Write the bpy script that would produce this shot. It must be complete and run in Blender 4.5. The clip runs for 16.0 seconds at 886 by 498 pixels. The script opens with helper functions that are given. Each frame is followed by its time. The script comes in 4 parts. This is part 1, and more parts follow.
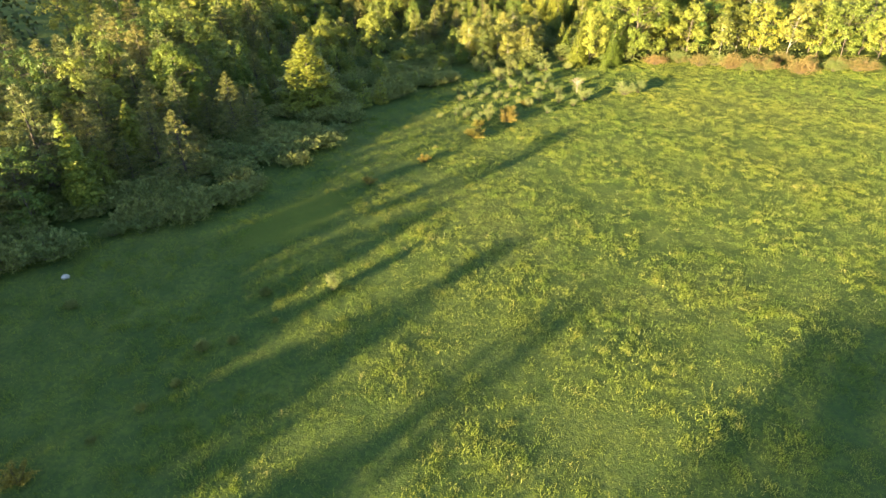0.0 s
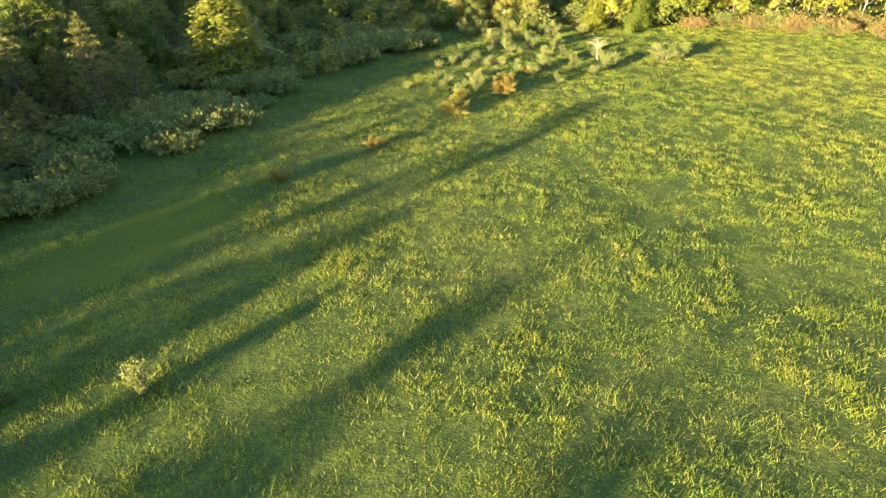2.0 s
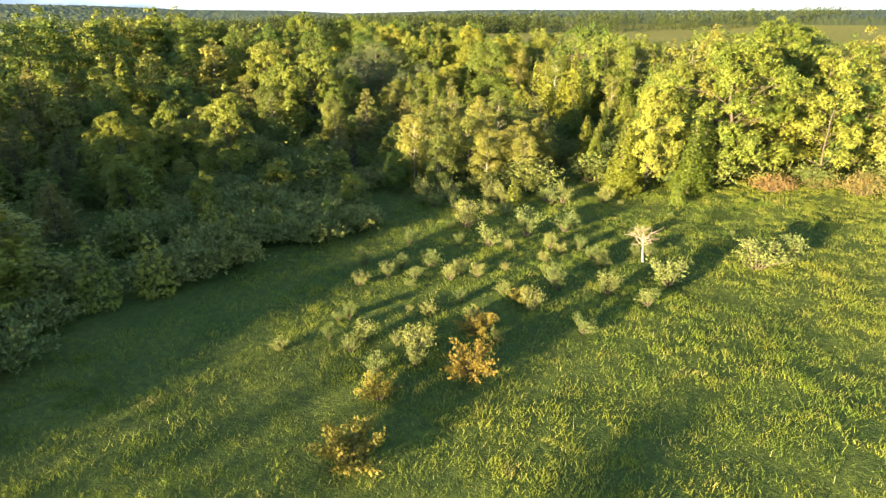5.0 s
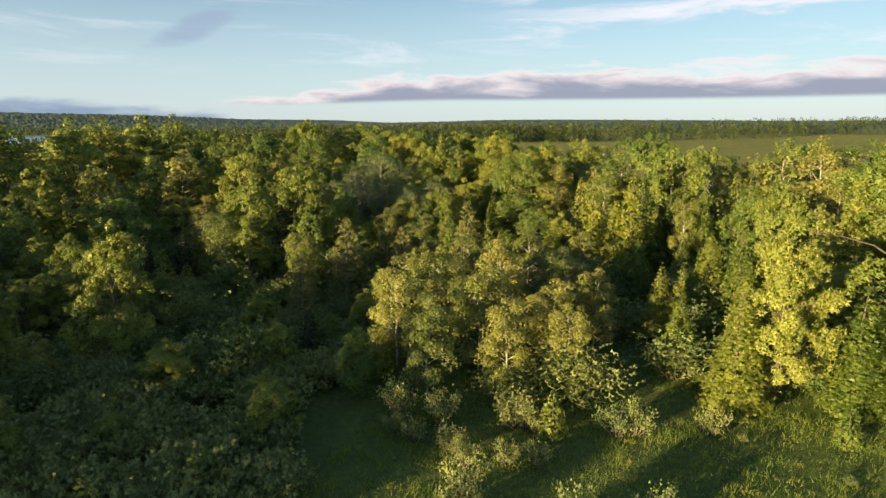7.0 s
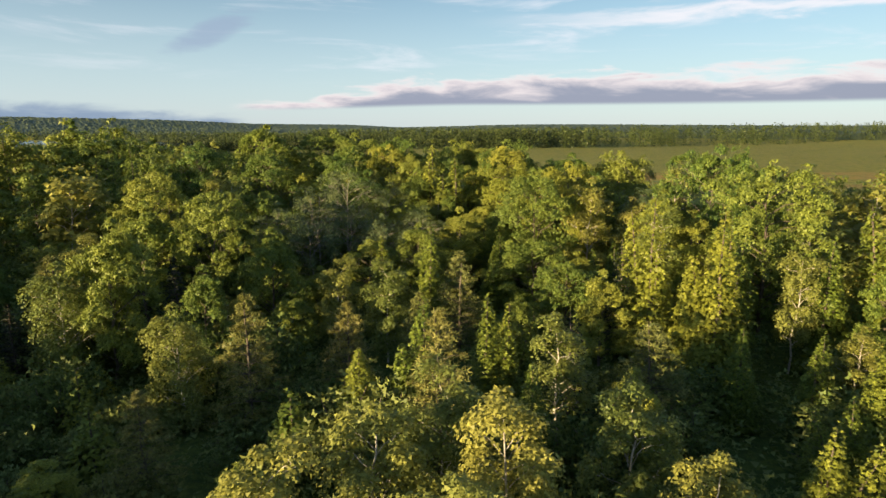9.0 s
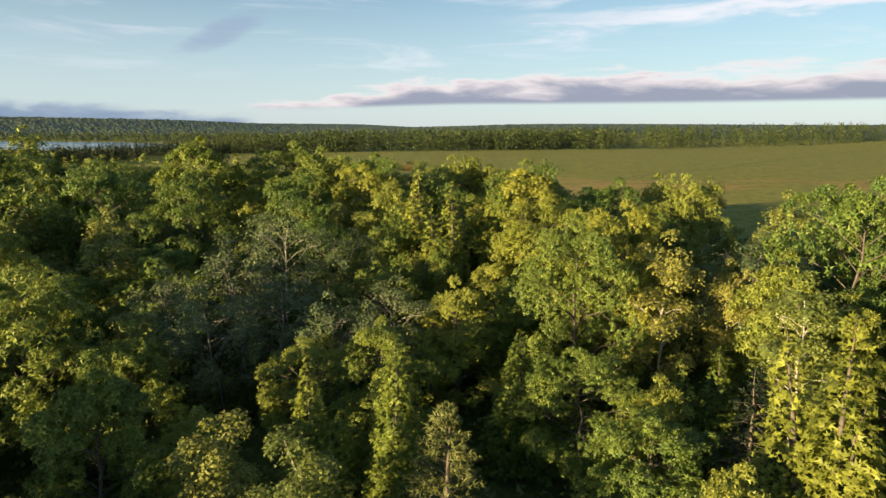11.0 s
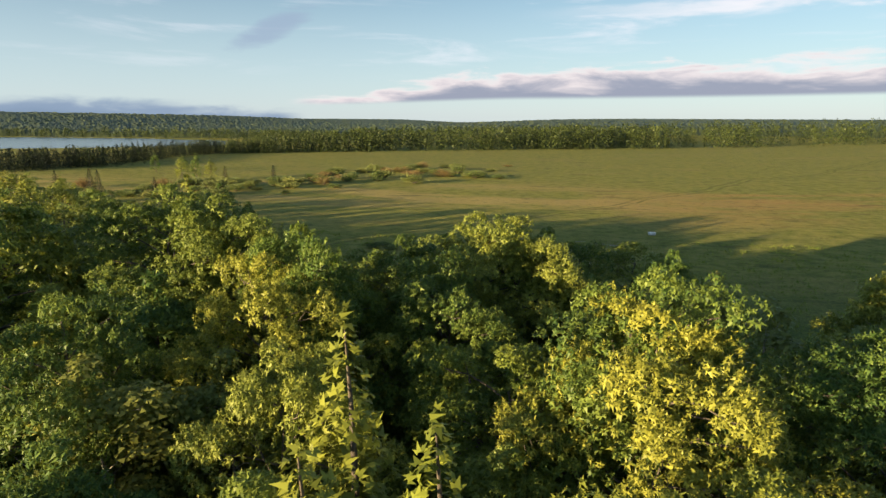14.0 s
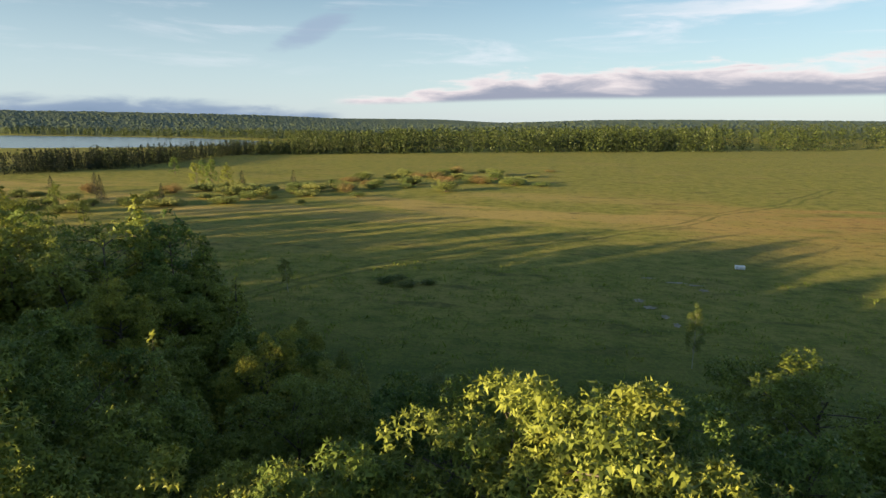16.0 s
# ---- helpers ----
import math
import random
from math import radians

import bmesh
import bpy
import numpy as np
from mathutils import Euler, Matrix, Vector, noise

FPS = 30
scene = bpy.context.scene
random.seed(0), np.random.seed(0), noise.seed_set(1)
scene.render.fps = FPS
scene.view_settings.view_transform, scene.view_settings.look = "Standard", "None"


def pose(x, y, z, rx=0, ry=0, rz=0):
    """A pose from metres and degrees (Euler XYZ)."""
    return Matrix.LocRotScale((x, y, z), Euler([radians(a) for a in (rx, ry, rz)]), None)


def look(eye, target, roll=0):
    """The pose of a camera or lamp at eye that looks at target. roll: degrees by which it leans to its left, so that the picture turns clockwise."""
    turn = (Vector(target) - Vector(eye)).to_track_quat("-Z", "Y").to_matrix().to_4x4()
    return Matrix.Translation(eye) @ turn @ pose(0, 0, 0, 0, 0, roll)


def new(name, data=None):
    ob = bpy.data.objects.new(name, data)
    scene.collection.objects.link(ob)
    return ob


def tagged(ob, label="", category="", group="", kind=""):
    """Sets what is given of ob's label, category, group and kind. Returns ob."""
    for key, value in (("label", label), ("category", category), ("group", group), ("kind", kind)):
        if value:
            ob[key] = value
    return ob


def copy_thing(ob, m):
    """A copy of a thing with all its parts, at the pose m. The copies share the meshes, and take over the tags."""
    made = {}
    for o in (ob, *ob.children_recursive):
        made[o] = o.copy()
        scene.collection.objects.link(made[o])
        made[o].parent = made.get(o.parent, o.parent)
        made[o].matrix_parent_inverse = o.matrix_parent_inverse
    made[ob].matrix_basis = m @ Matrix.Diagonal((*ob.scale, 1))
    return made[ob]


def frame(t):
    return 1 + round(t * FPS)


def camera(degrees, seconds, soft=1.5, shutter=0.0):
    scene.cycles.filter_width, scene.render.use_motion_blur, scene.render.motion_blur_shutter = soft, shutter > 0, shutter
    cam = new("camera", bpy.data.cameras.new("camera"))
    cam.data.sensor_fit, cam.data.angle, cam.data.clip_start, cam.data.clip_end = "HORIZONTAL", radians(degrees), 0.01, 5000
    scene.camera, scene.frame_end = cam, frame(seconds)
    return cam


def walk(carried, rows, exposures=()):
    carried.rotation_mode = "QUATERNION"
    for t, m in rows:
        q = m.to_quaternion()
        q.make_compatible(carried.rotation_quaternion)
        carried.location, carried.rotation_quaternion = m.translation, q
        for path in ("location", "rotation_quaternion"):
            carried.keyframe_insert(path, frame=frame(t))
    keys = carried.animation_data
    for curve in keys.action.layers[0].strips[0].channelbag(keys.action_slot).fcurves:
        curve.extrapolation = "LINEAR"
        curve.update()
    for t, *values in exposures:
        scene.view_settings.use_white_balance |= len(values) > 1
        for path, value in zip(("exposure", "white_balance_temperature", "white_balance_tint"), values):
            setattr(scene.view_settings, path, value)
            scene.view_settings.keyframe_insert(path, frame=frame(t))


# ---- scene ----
cam = camera(73.6, 16.0)
METRES, EYE, TILT, LEAN, TURN = 130.0, 20.65, -31.5, 0.25, 0.0
ROWS = [
    (0.0, 0.0, 0.0, 0.0, -0.0, -0.0, 0.0),
    (0.5, 0.0045, 0.0349, 0.0031, 0.0, -0.02, -0.02),
    (1.0, 0.0088, 0.0696, 0.0062, 0.01, -0.03, -0.03),
    (1.5, 0.0134, 0.104, 0.009, 0.03, -0.02, -0.02),
    (2.0, 0.0181, 0.1378, 0.0141, 0.03, -0.04, -0.04),
    (2.5, 0.0225, 0.1671, 0.0232, 0.03, -0.06, -0.08),
    (3.0, 0.0266, 0.1959, 0.0377, -0.0, -0.04, -0.13),
    (3.5, 0.0308, 0.2238, 0.0543, -0.02, 0.02, -0.14),
    (4.0, 0.035, 0.2517, 0.0716, -0.05, 2.64, -0.15),
    (4.5, 0.0393, 0.2796, 0.0886, -0.05, 6.29, -0.19),
    (5.0, 0.0435, 0.3073, 0.1055, -0.07, 9.96, -0.22),
    (7.5, 0.0594, 0.4422, 0.1877, 3.44, 20.04, -2.52),
    (8.0, 0.0607, 0.4686, 0.2048, 3.5, 20.02, -2.55),
    (8.5, 0.0616, 0.4952, 0.2217, 3.72, 20.0, -2.71),
    (9.0, 0.0623, 0.5215, 0.2384, 3.96, 19.95, -2.86),
    (11.5, 0.0588, 0.6434, 0.3255, 5.32, 19.76, -3.64),
    (12.0, 0.0575, 0.6672, 0.344, 6.0, 19.63, -4.06),
    (12.5, 0.0558, 0.6918, 0.361, 6.3, 19.6, -4.3),
    (13.0, 0.054, 0.7168, 0.3778, 6.57, 19.45, -4.44),
    (13.5, 0.0524, 0.7417, 0.3938, 7.13, 19.32, -4.81),
    (14.0, 0.0506, 0.7664, 0.4096, 8.35, 19.09, -5.45),
    (14.5, 0.048, 0.7904, 0.4247, 9.9, 18.98, -6.18),
    (15.0, 0.0438, 0.8135, 0.4393, 10.8, 18.93, -6.79),
    (15.5, 0.0397, 0.8367, 0.4543, 11.29, 18.82, -7.4),
    (16.0, 0.0347, 0.8606, 0.47, 11.41, 18.76, -7.5),
]

walk(cam, [(t, pose(0, 0, EYE, TILT, LEAN, TURN) @ pose(METRES * x, METRES * y, METRES * z, 90 + pitch, roll, yaw)) for t, x, y, z, yaw, pitch, roll in ROWS],
     exposures=[(0.0, 3.16), (4.0, 3.04), (5.0, 2.85), (7.3, 1.8), (16.0, 1.82)])

# ---- light: low evening sun behind and to the left, clouds along the far horizon ----
SUN_EL, SUN_AZ = 7.2, 225.0  # azimuth clockwise from +y
world = bpy.data.worlds.new("evening_sky")
scene.world = world
world.use_nodes = True


class Nodes:
    """A short way to write node trees."""

    def __init__(self, tree):
        self.tree = tree
        tree.nodes.clear()

    def add(self, kind, **links):
        n = self.tree.nodes.new(kind)
        for key, value in links.items():
            k = key.replace("_", " ").strip()
            sock = n.inputs[int(k[1:])] if k[0] == "i" and k[1:].isdigit() else n.inputs[k]
            if isinstance(value, bpy.types.NodeSocket):
                self.tree.links.new(value, sock)
            else:
                sock.default_value = value
        return n

    def maths(self, op, a, b=0.0, c=0.0, clamp=False):
        n = self.add("ShaderNodeMath", i0=a, i1=b, i2=c)
        n.operation, n.use_clamp = op, clamp
        return n.outputs[0]

    def span(self, v, a, b, lo=0.0, hi=1.0):
        n = self.add("ShaderNodeMapRange", i0=v, i1=a, i2=b, i3=lo, i4=hi)
        n.interpolation_type = "SMOOTHSTEP"
        return n.outputs[0]

    def noise(self, vec, scale, detail=3.0, rough=0.5, distort=0.0):
        return self.add("ShaderNodeTexNoise", Vector=vec, Scale=scale, Detail=detail, Roughness=rough, Distortion=distort).outputs["Fac"]

    def mix(self, fac, a, b, how="MIX"):
        n = self.add("ShaderNodeMix")
        n.data_type, n.blend_type = "RGBA", how
        for i, v in ((0, fac), (6, a), (7, b)):
            if isinstance(v, bpy.types.NodeSocket):
                self.tree.links.new(v, n.inputs[i])
            else:
                n.inputs[i].default_value = v if i == 0 else (*v, 1.0)
        return n.outputs[2]

    def scaled(self, vec, s):
        n = self.add("ShaderNodeVectorMath", i0=vec, i1=s)
        n.operation = "MULTIPLY"
        return n.outputs[0]


n = Nodes(world.node_tree)
sky = n.add("ShaderNodeTexSky")
sky.sky_type, sky.sun_disc = "NISHITA", False
sky.sun_elevation, sky.sun_rotation = radians(SUN_EL), radians(SUN_AZ)
sky.air_density, sky.dust_density, sky.ozone_density = 1.0, 0.3, 2.2
way = n.add("ShaderNodeTexCoord").outputs["Generated"]
sep = n.add("ShaderNodeSeparateXYZ", Vector=way)
el = sep.outputs["Z"]
azim = sep.outputs["X"]
SKY = 0.078
base = n.mix(1.0, sky.outputs[0], (SKY * 0.89, SKY * 0.98, SKY * 1.01), "MULTIPLY")
haze = n.span(el, 0.0, 0.30, 0.66, 0.05)
base = n.mix(haze, base, (0.31, 0.37, 0.425))
# thin high cloud, drawn out along the horizon
streak = n.noise(n.scaled(way, (2.0, 2.0, 17.0)), 1.6, 6.0, 0.62, 0.5)
veil = n.maths("MULTIPLY", n.span(streak, 0.50, 0.74, 0.0, 0.75), n.span(el, 0.03, 0.12))
veil = n.maths("MULTIPLY", veil, n.span(azim, -0.75, 0.3, 0.45, 1.0))
base = n.mix(veil, base, (0.40, 0.405, 0.435))
# the bank of cloud: grey-violet below, pale pink above, with a flat foot; a low blue-grey one beside it
lump = n.noise(n.scaled(way, (4.6, 4.6, 22.0)), 1.8, 7.0, 0.58, 0.35)
# one small grey cloud higher up, and a long pale streak beside it
off_x = n.maths("ADD", azim, 0.42)
off_z = n.maths("SUBTRACT", n.maths("SUBTRACT", el, 0.142), n.maths("MULTIPLY", off_x, 0.45))
puff = n.maths("ADD", n.maths("POWER", n.maths("DIVIDE", off_x, 0.060), 2.0), n.maths("POWER", n.maths("DIVIDE", off_z, 0.020), 2.0))
puff = n.maths("MULTIPLY_ADD", n.maths("SUBTRACT", lump, 0.5), 3.2, puff)
base = n.mix(n.span(puff, 1.3, 0.0, 0.0, 0.65), base, (0.150, 0.190, 0.260))
line = n.maths("ABSOLUTE", n.maths("MULTIPLY_ADD", n.maths("SUBTRACT", lump, 0.5), 0.06, n.maths("SUBTRACT", el, 0.166)))
line = n.maths("MULTIPLY", n.span(line, 0.016, 0.0, 0.0, 0.75), n.span(azim, -0.08, 0.34))
base = n.mix(line, base, (0.44, 0.42, 0.435))
lump_c = n.maths("SUBTRACT", lump, 0.5)
for left, right, h0, h1, f0, f1, rough, light, dark in (
        (-0.42, -0.02, 0.044, 0.092, 0.026, 0.036, 0.09, (0.45, 0.395, 0.39), (0.140, 0.150, 0.198)),
        (-0.38, -0.70, 0.026, 0.040, -0.01, -0.01, 0.045, (0.125, 0.165, 0.230), (0.085, 0.125, 0.19))):
    top = n.maths("MULTIPLY_ADD", lump_c, rough, n.span(azim, left, right, h0, h1))
    low = n.span(azim, left, right, f0, f1)
    over = n.maths("SUBTRACT", top, el)
    body = n.maths("MULTIPLY", n.span(over, 0.0, 0.018), n.span(n.maths("SUBTRACT", el, low), 0.0, 0.008))
    body = n.maths("MULTIPLY", body, n.span(azim, left, left + (right - left) * 0.16))
    tone = n.mix(n.span(over, 0.004, 0.042), light, dark)
    base = n.mix(n.maths("MULTIPLY", body, 0.92), base, tone)
bg = n.add("ShaderNodeBackground", Color=base, Strength=0.66)
n.add("ShaderNodeOutputWorld", Surface=bg.outputs[0])

sun = new("sun", bpy.data.lights.new("sun", "SUN"))
sun.data.energy, sun.data.angle, sun.data.color = 4.4, radians(0.6), (1.0, 0.74, 0.385)
az, el_r = radians(SUN_AZ), radians(SUN_EL)
to_sun = Vector((math.sin(az) * math.cos(el_r), math.cos(az) * math.cos(el_r), math.sin(el_r)))
sun.matrix_world = look(to_sun * 300, (0, 0, 0))


# ---- materials ----
def material(name):
    m = bpy.data.materials.new(name)
    m.use_nodes = True
    return m, Nodes(m.node_tree)


def leaf_material(name, dark, light, through_light=0.22, spread=0.35, rough=0.5):
    """Leaves: tint varies from plant to plant and from leaf to leaf, and some light passes through."""
    m, n = material(name)
    plant = n.add("ShaderNodeObjectInfo").outputs["Random"]
    leaf = n.add("ShaderNodeNewGeometry").outputs["Random Per Island"]
    obj = n.add("ShaderNodeTexCoord").outputs["Object"]
    patch = n.noise(obj, 0.9, 2.0)
    f = n.maths("MULTIPLY_ADD", leaf, spread, n.maths("MULTIPLY_ADD", plant, 0.6, n.maths("MULTIPLY_ADD", patch, 0.9, -0.5)), True)
    col = n.mix(f, dark, light)
    col = n.add("ShaderNodeHueSaturation", Hue=n.maths("MULTIPLY_ADD", plant, -0.03, 0.513), Saturation=0.97,
                Value=n.maths("MULTIPLY_ADD", leaf, 0.3, 0.85), Fac=1.0, Color=col).outputs[0]
    bsdf = n.add("ShaderNodeBsdfPrincipled", Base_Color=col, Roughness=rough)
    bsdf.inputs["Specular IOR Level"].default_value = 0.22
    tr = n.add("ShaderNodeBsdfTranslucent", Color=n.mix(0.5, col, light))
    mixer = n.add("ShaderNodeMixShader", i0=through_light, i1=bsdf.outputs[0], i2=tr.outputs[0])
    n.add("ShaderNodeOutputMaterial", Surface=mixer.outputs[0])
    return m


def bark_material(name, a, b, bands=0.0):
    m, n = material(name)
    obj = n.add("ShaderNodeTexCoord").outputs["Object"]
    g = n.noise(n.scaled(obj, (9.0, 9.0, 3.0)), 2.0, 4.0, 0.6)
    col = n.mix(n.span(g, 0.3, 0.7), a, b)
    if bands:
        scar = n.noise(n.scaled(obj, (3.0, 3.0, 22.0)), 1.4, 2.0)
        col = n.mix(n.span(scar, 0.6, 0.68, 0.0, bands), col, (0.05, 0.045, 0.04))
    bump = n.add("ShaderNodeBump", Strength=0.5, Distance=0.02, Height=g)
    bsdf = n.add("ShaderNodeBsdfPrincipled", Base_Color=col, Roughness=0.9, Normal=bump.outputs[0])
    n.add("ShaderNodeOutputMaterial", Surface=bsdf.outputs[0])
    return m


LEAF_ASH = leaf_material("ash_leaves", (0.058, 0.110, 0.024), (0.290, 0.335, 0.050))
LEAF_MAPLE = leaf_material("maple_leaves", (0.068, 0.120, 0.021), (0.320, 0.345, 0.044))
LEAF_ASPEN = leaf_material("aspen_leaves", (0.120, 0.158, 0.040), (0.325, 0.340, 0.070), 0.3)
LEAF_GREY = leaf_material("grey_aspen_leaves", (0.070, 0.115, 0.046), (0.170, 0.220, 0.092), 0.25)
LEAF_CEDAR = leaf_material("cedar_sprays", (0.058, 0.095, 0.016), (0.225, 0.265, 0.032), 0.2, 0.6)
LEAF_PINE = leaf_material("pine_needles", (0.075, 0.108, 0.034), (0.250, 0.245, 0.062), 0.16, 0.6)
LEAF_SPRUCE = leaf_material("spruce_needles", (0.010, 0.019, 0.009), (0.024, 0.036, 0.014), 0.08)
LEAF_JUNIPER = leaf_material("juniper_needles", (0.125, 0.170, 0.056), (0.260, 0.295, 0.085), 0.2, 0.6)
LEAF_RUST = leaf_material("rusty_juniper_needles", (0.110, 0.145, 0.030), (0.320, 0.262, 0.045), 0.2, 0.8)
LEAF_PALE = leaf_material("pale_willow_leaves", (0.135, 0.190, 0.058), (0.290, 0.330, 0.100), 0.3)
LEAF_RED = leaf_material("reddish_shrub_leaves", (0.110, 0.135, 0.040), (0.260, 0.180, 0.070), 0.25, 0.8)
LEAF_BRUSH = leaf_material("brush_leaves", (0.070, 0.110, 0.032), (0.180, 0.225, 0.060), 0.25, 0.8)
LEAF_FAR = leaf_material("far_leaves", (0.020, 0.040, 0.013), (0.062, 0.084, 0.020), 0.15, 0.9)
BARK = bark_material("grey_brown_bark", (0.06, 0.05, 0.04), (0.15, 0.125, 0.10))
BARK_PALE = bark_material("pale_birch_bark", (0.26, 0.24, 0.20), (0.50, 0.47, 0.41), 0.8)
BARK_GREY = bark_material("grey_aspen_bark", (0.12, 0.11, 0.095), (0.27, 0.25, 0.22), 0.5)
BARK_DEAD = bark_material("bleached_dead_wood", (0.24, 0.20, 0.16), (0.44, 0.38, 0.32))


def ground_material():
    m, n = material("meadow_soil_and_turf")
    pos = n.add("ShaderNodeNewGeometry").outputs["Position"]
    sep = n.add("ShaderNodeSeparateXYZ", Vector=pos)
    x, y = sep.outputs["X"], sep.outputs["Y"]
    big = n.noise(pos, 0.035, 4.0, 0.55, 0.3)
    mid = n.noise(pos, 0.35, 4.0, 0.6)
    fine = n.noise(pos, 3.5, 5.0, 0.65)
    grain = n.noise(pos, 14.0, 3.0, 0.6)
    col = n.mix(n.span(mid, 0.3, 0.7), (0.060, 0.104, 0.025), (0.130, 0.172, 0.036))
    col = n.mix(n.span(big, 0.45, 0.7, 0.0, 0.5), col, (0.200, 0.200, 0.058))
    # dark flecks put the shade between the tufts into the colour
    col = n.mix(n.span(fine, 0.35, 0.65, 0.7, 0.0), col, (0.050, 0.078, 0.030))
    col = n.mix(n.span(grain, 0.55, 0.75, 0.0, 0.4), col, (0.240, 0.245, 0.075))
    # a mossy hollow where the grass stays away
    hollow = n.add("ShaderNodeVectorMath", i0=pos, i1=(-10.8, 38.0, 0.0))
    hollow.operation = "SUBTRACT"
    turned = n.add("ShaderNodeVectorRotate", Vector=hollow.outputs[0], Angle=radians(-53.0))
    ring = n.add("ShaderNodeVectorMath", i0=n.scaled(turned.outputs[0], (1 / 5.6, 1 / 2.4, 0.0)))
    ring.operation = "LENGTH"
    edge = n.maths("MULTIPLY_ADD", n.maths("SUBTRACT", mid, 0.5), 0.8, ring.outputs["Value"])
    col = n.mix(n.span(edge, 1.15, 0.7, 0.0, 0.7), col, (0.120, 0.150, 0.024))
    # the wide marsh beyond the wood: straw and russet bands between the greens
    marsh = n.span(y, 150.0, 175.0)
    drawn = n.noise(n.scaled(pos, (0.022, 0.07, 0.0)), 1.0, 5.0, 0.6, 0.6)
    band = n.maths("MULTIPLY", n.span(y, 192.0, 212.0), n.span(y, 262.0, 236.0))
    straw = n.maths("MULTIPLY", band, n.span(drawn, 0.41, 0.60, 0.0, 0.85))
    far = n.mix(n.span(mid, 0.35, 0.65), (0.190, 0.212, 0.042), (0.290, 0.285, 0.065))
    far = n.mix(n.span(drawn, 0.5, 0.66, 0.0, 0.65), far, (0.304, 0.264, 0.080))
    far = n.mix(straw, far, n.mix(n.span(x, -10.0, 60.0), (0.480, 0.365, 0.135), (0.470, 0.270, 0.095)))
    spots = n.noise(n.scaled(pos, (0.05, 0.16, 0.0)), 1.7, 4.0, 0.6)
    far = n.mix(n.span(spots, 0.57, 0.68, 0.0, 0.6), far, (0.080, 0.080, 0.032))
    far = n.mix(n.span(fine, 0.35, 0.65, 0.45, 0.0), far, (0.072, 0.080, 0.029))
    tussock = n.noise(n.scaled(pos, (0.55, 0.8, 0.0)), 1.0, 4.0, 0.7)
    far = n.mix(n.span(tussock, 0.46, 0.62, 0.0, 0.5), far, (0.330, 0.285, 0.085))
    far = n.mix(n.span(tussock, 0.46, 0.34, 0.0, 0.55), far, (0.075, 0.095, 0.030))
    # wheel ruts that cross the marsh
    lane = n.maths("MULTIPLY_ADD", x, 0.779, n.maths("MULTIPLY_ADD", y, -0.628, 125.1))
    lane = n.maths("MULTIPLY_ADD", n.maths("SUBTRACT", n.noise(pos, 0.02, 2.0), 0.5), 22.0, lane)
    rut = n.maths("ABSOLUTE", n.maths("SUBTRACT", n.maths("ABSOLUTE", lane), 0.95))
    far = n.mix(n.maths("MULTIPLY", n.span(rut, 0.5, 0.15, 0.0, 0.7), n.span(mid, 0.3, 0.6)), far, (0.085, 0.105, 0.030))
    col = n.mix(marsh, col, far)
    h = n.maths("MULTIPLY_ADD", fine, 0.7, n.maths("MULTIPLY", grain, 0.3))
    bump = n.add("ShaderNodeBump", Strength=0.9, Distance=0.14, Height=h)
    bsdf = n.add("ShaderNodeBsdfPrincipled", Base_Color=col, Roughness=0.95, Normal=bump.outputs[0])
    bsdf.inputs["Specular IOR Level"].default_value = 0.1
    n.add("ShaderNodeOutputMaterial", Surface=bsdf.outputs[0])
    return m


def grass_material():
    m, n = material("meadow_grass_blades")
    geo = n.add("ShaderNodeNewGeometry")
    pos, leaf = geo.outputs["Position"], geo.outputs["Random Per Island"]
    big = n.noise(pos, 0.05, 3.0, 0.5, 0.4)
    mid = n.noise(pos, 0.45, 3.0, 0.6)
    tuft = n.noise(pos, 1.1, 2.0, 0.6)
    col = n.mix(n.span(mid, 0.3, 0.7), (0.098, 0.178, 0.028), (0.228, 0.290, 0.040))
    col = n.mix(n.span(big, 0.42, 0.68, 0.0, 0.4), col, (0.330, 0.335, 0.055))
    col = n.mix(n.span(tuft, 0.48, 0.66, 0.0, 0.5), col, (0.350, 0.335, 0.075))
    dry = n.noise(pos, 0.9, 2.0, 0.5)
    col = n.mix(n.span(dry, 0.62, 0.74, 0.0, 0.6), col, (0.500, 0.415, 0.180))
    col = n.mix(n.maths("MULTIPLY", leaf, 0.3), col, (0.317, 0.382, 0.070))
    bsdf = n.add("ShaderNodeBsdfPrincipled", Base_Color=col, Roughness=0.6)
    bsdf.inputs["Specular IOR Level"].default_value = 0.2
    tr = n.add("ShaderNodeBsdfTranslucent", Color=col)
    mixer = n.add("ShaderNodeMixShader", i0=0.35, i1=bsdf.outputs[0], i2=tr.outputs[0])
    n.add("ShaderNodeOutputMaterial", Surface=mixer.outputs[0])
    return m


def plain_material(name, a, b, scale, rough=0.9):
    m, n = material(name)
    pos = n.add("ShaderNodeNewGeometry").outputs["Position"]
    g = n.noise(pos, scale, 5.0, 0.6)
    bump = n.add("ShaderNodeBump", Strength=0.4, Distance=0.03, Height=g)
    bsdf = n.add("ShaderNodeBsdfPrincipled", Base_Color=n.mix(n.span(g, 0.3, 0.7), a, b), Roughness=rough, Normal=bump.outputs[0])
    n.add("ShaderNodeOutputMaterial", Surface=bsdf.outputs[0])
    return m


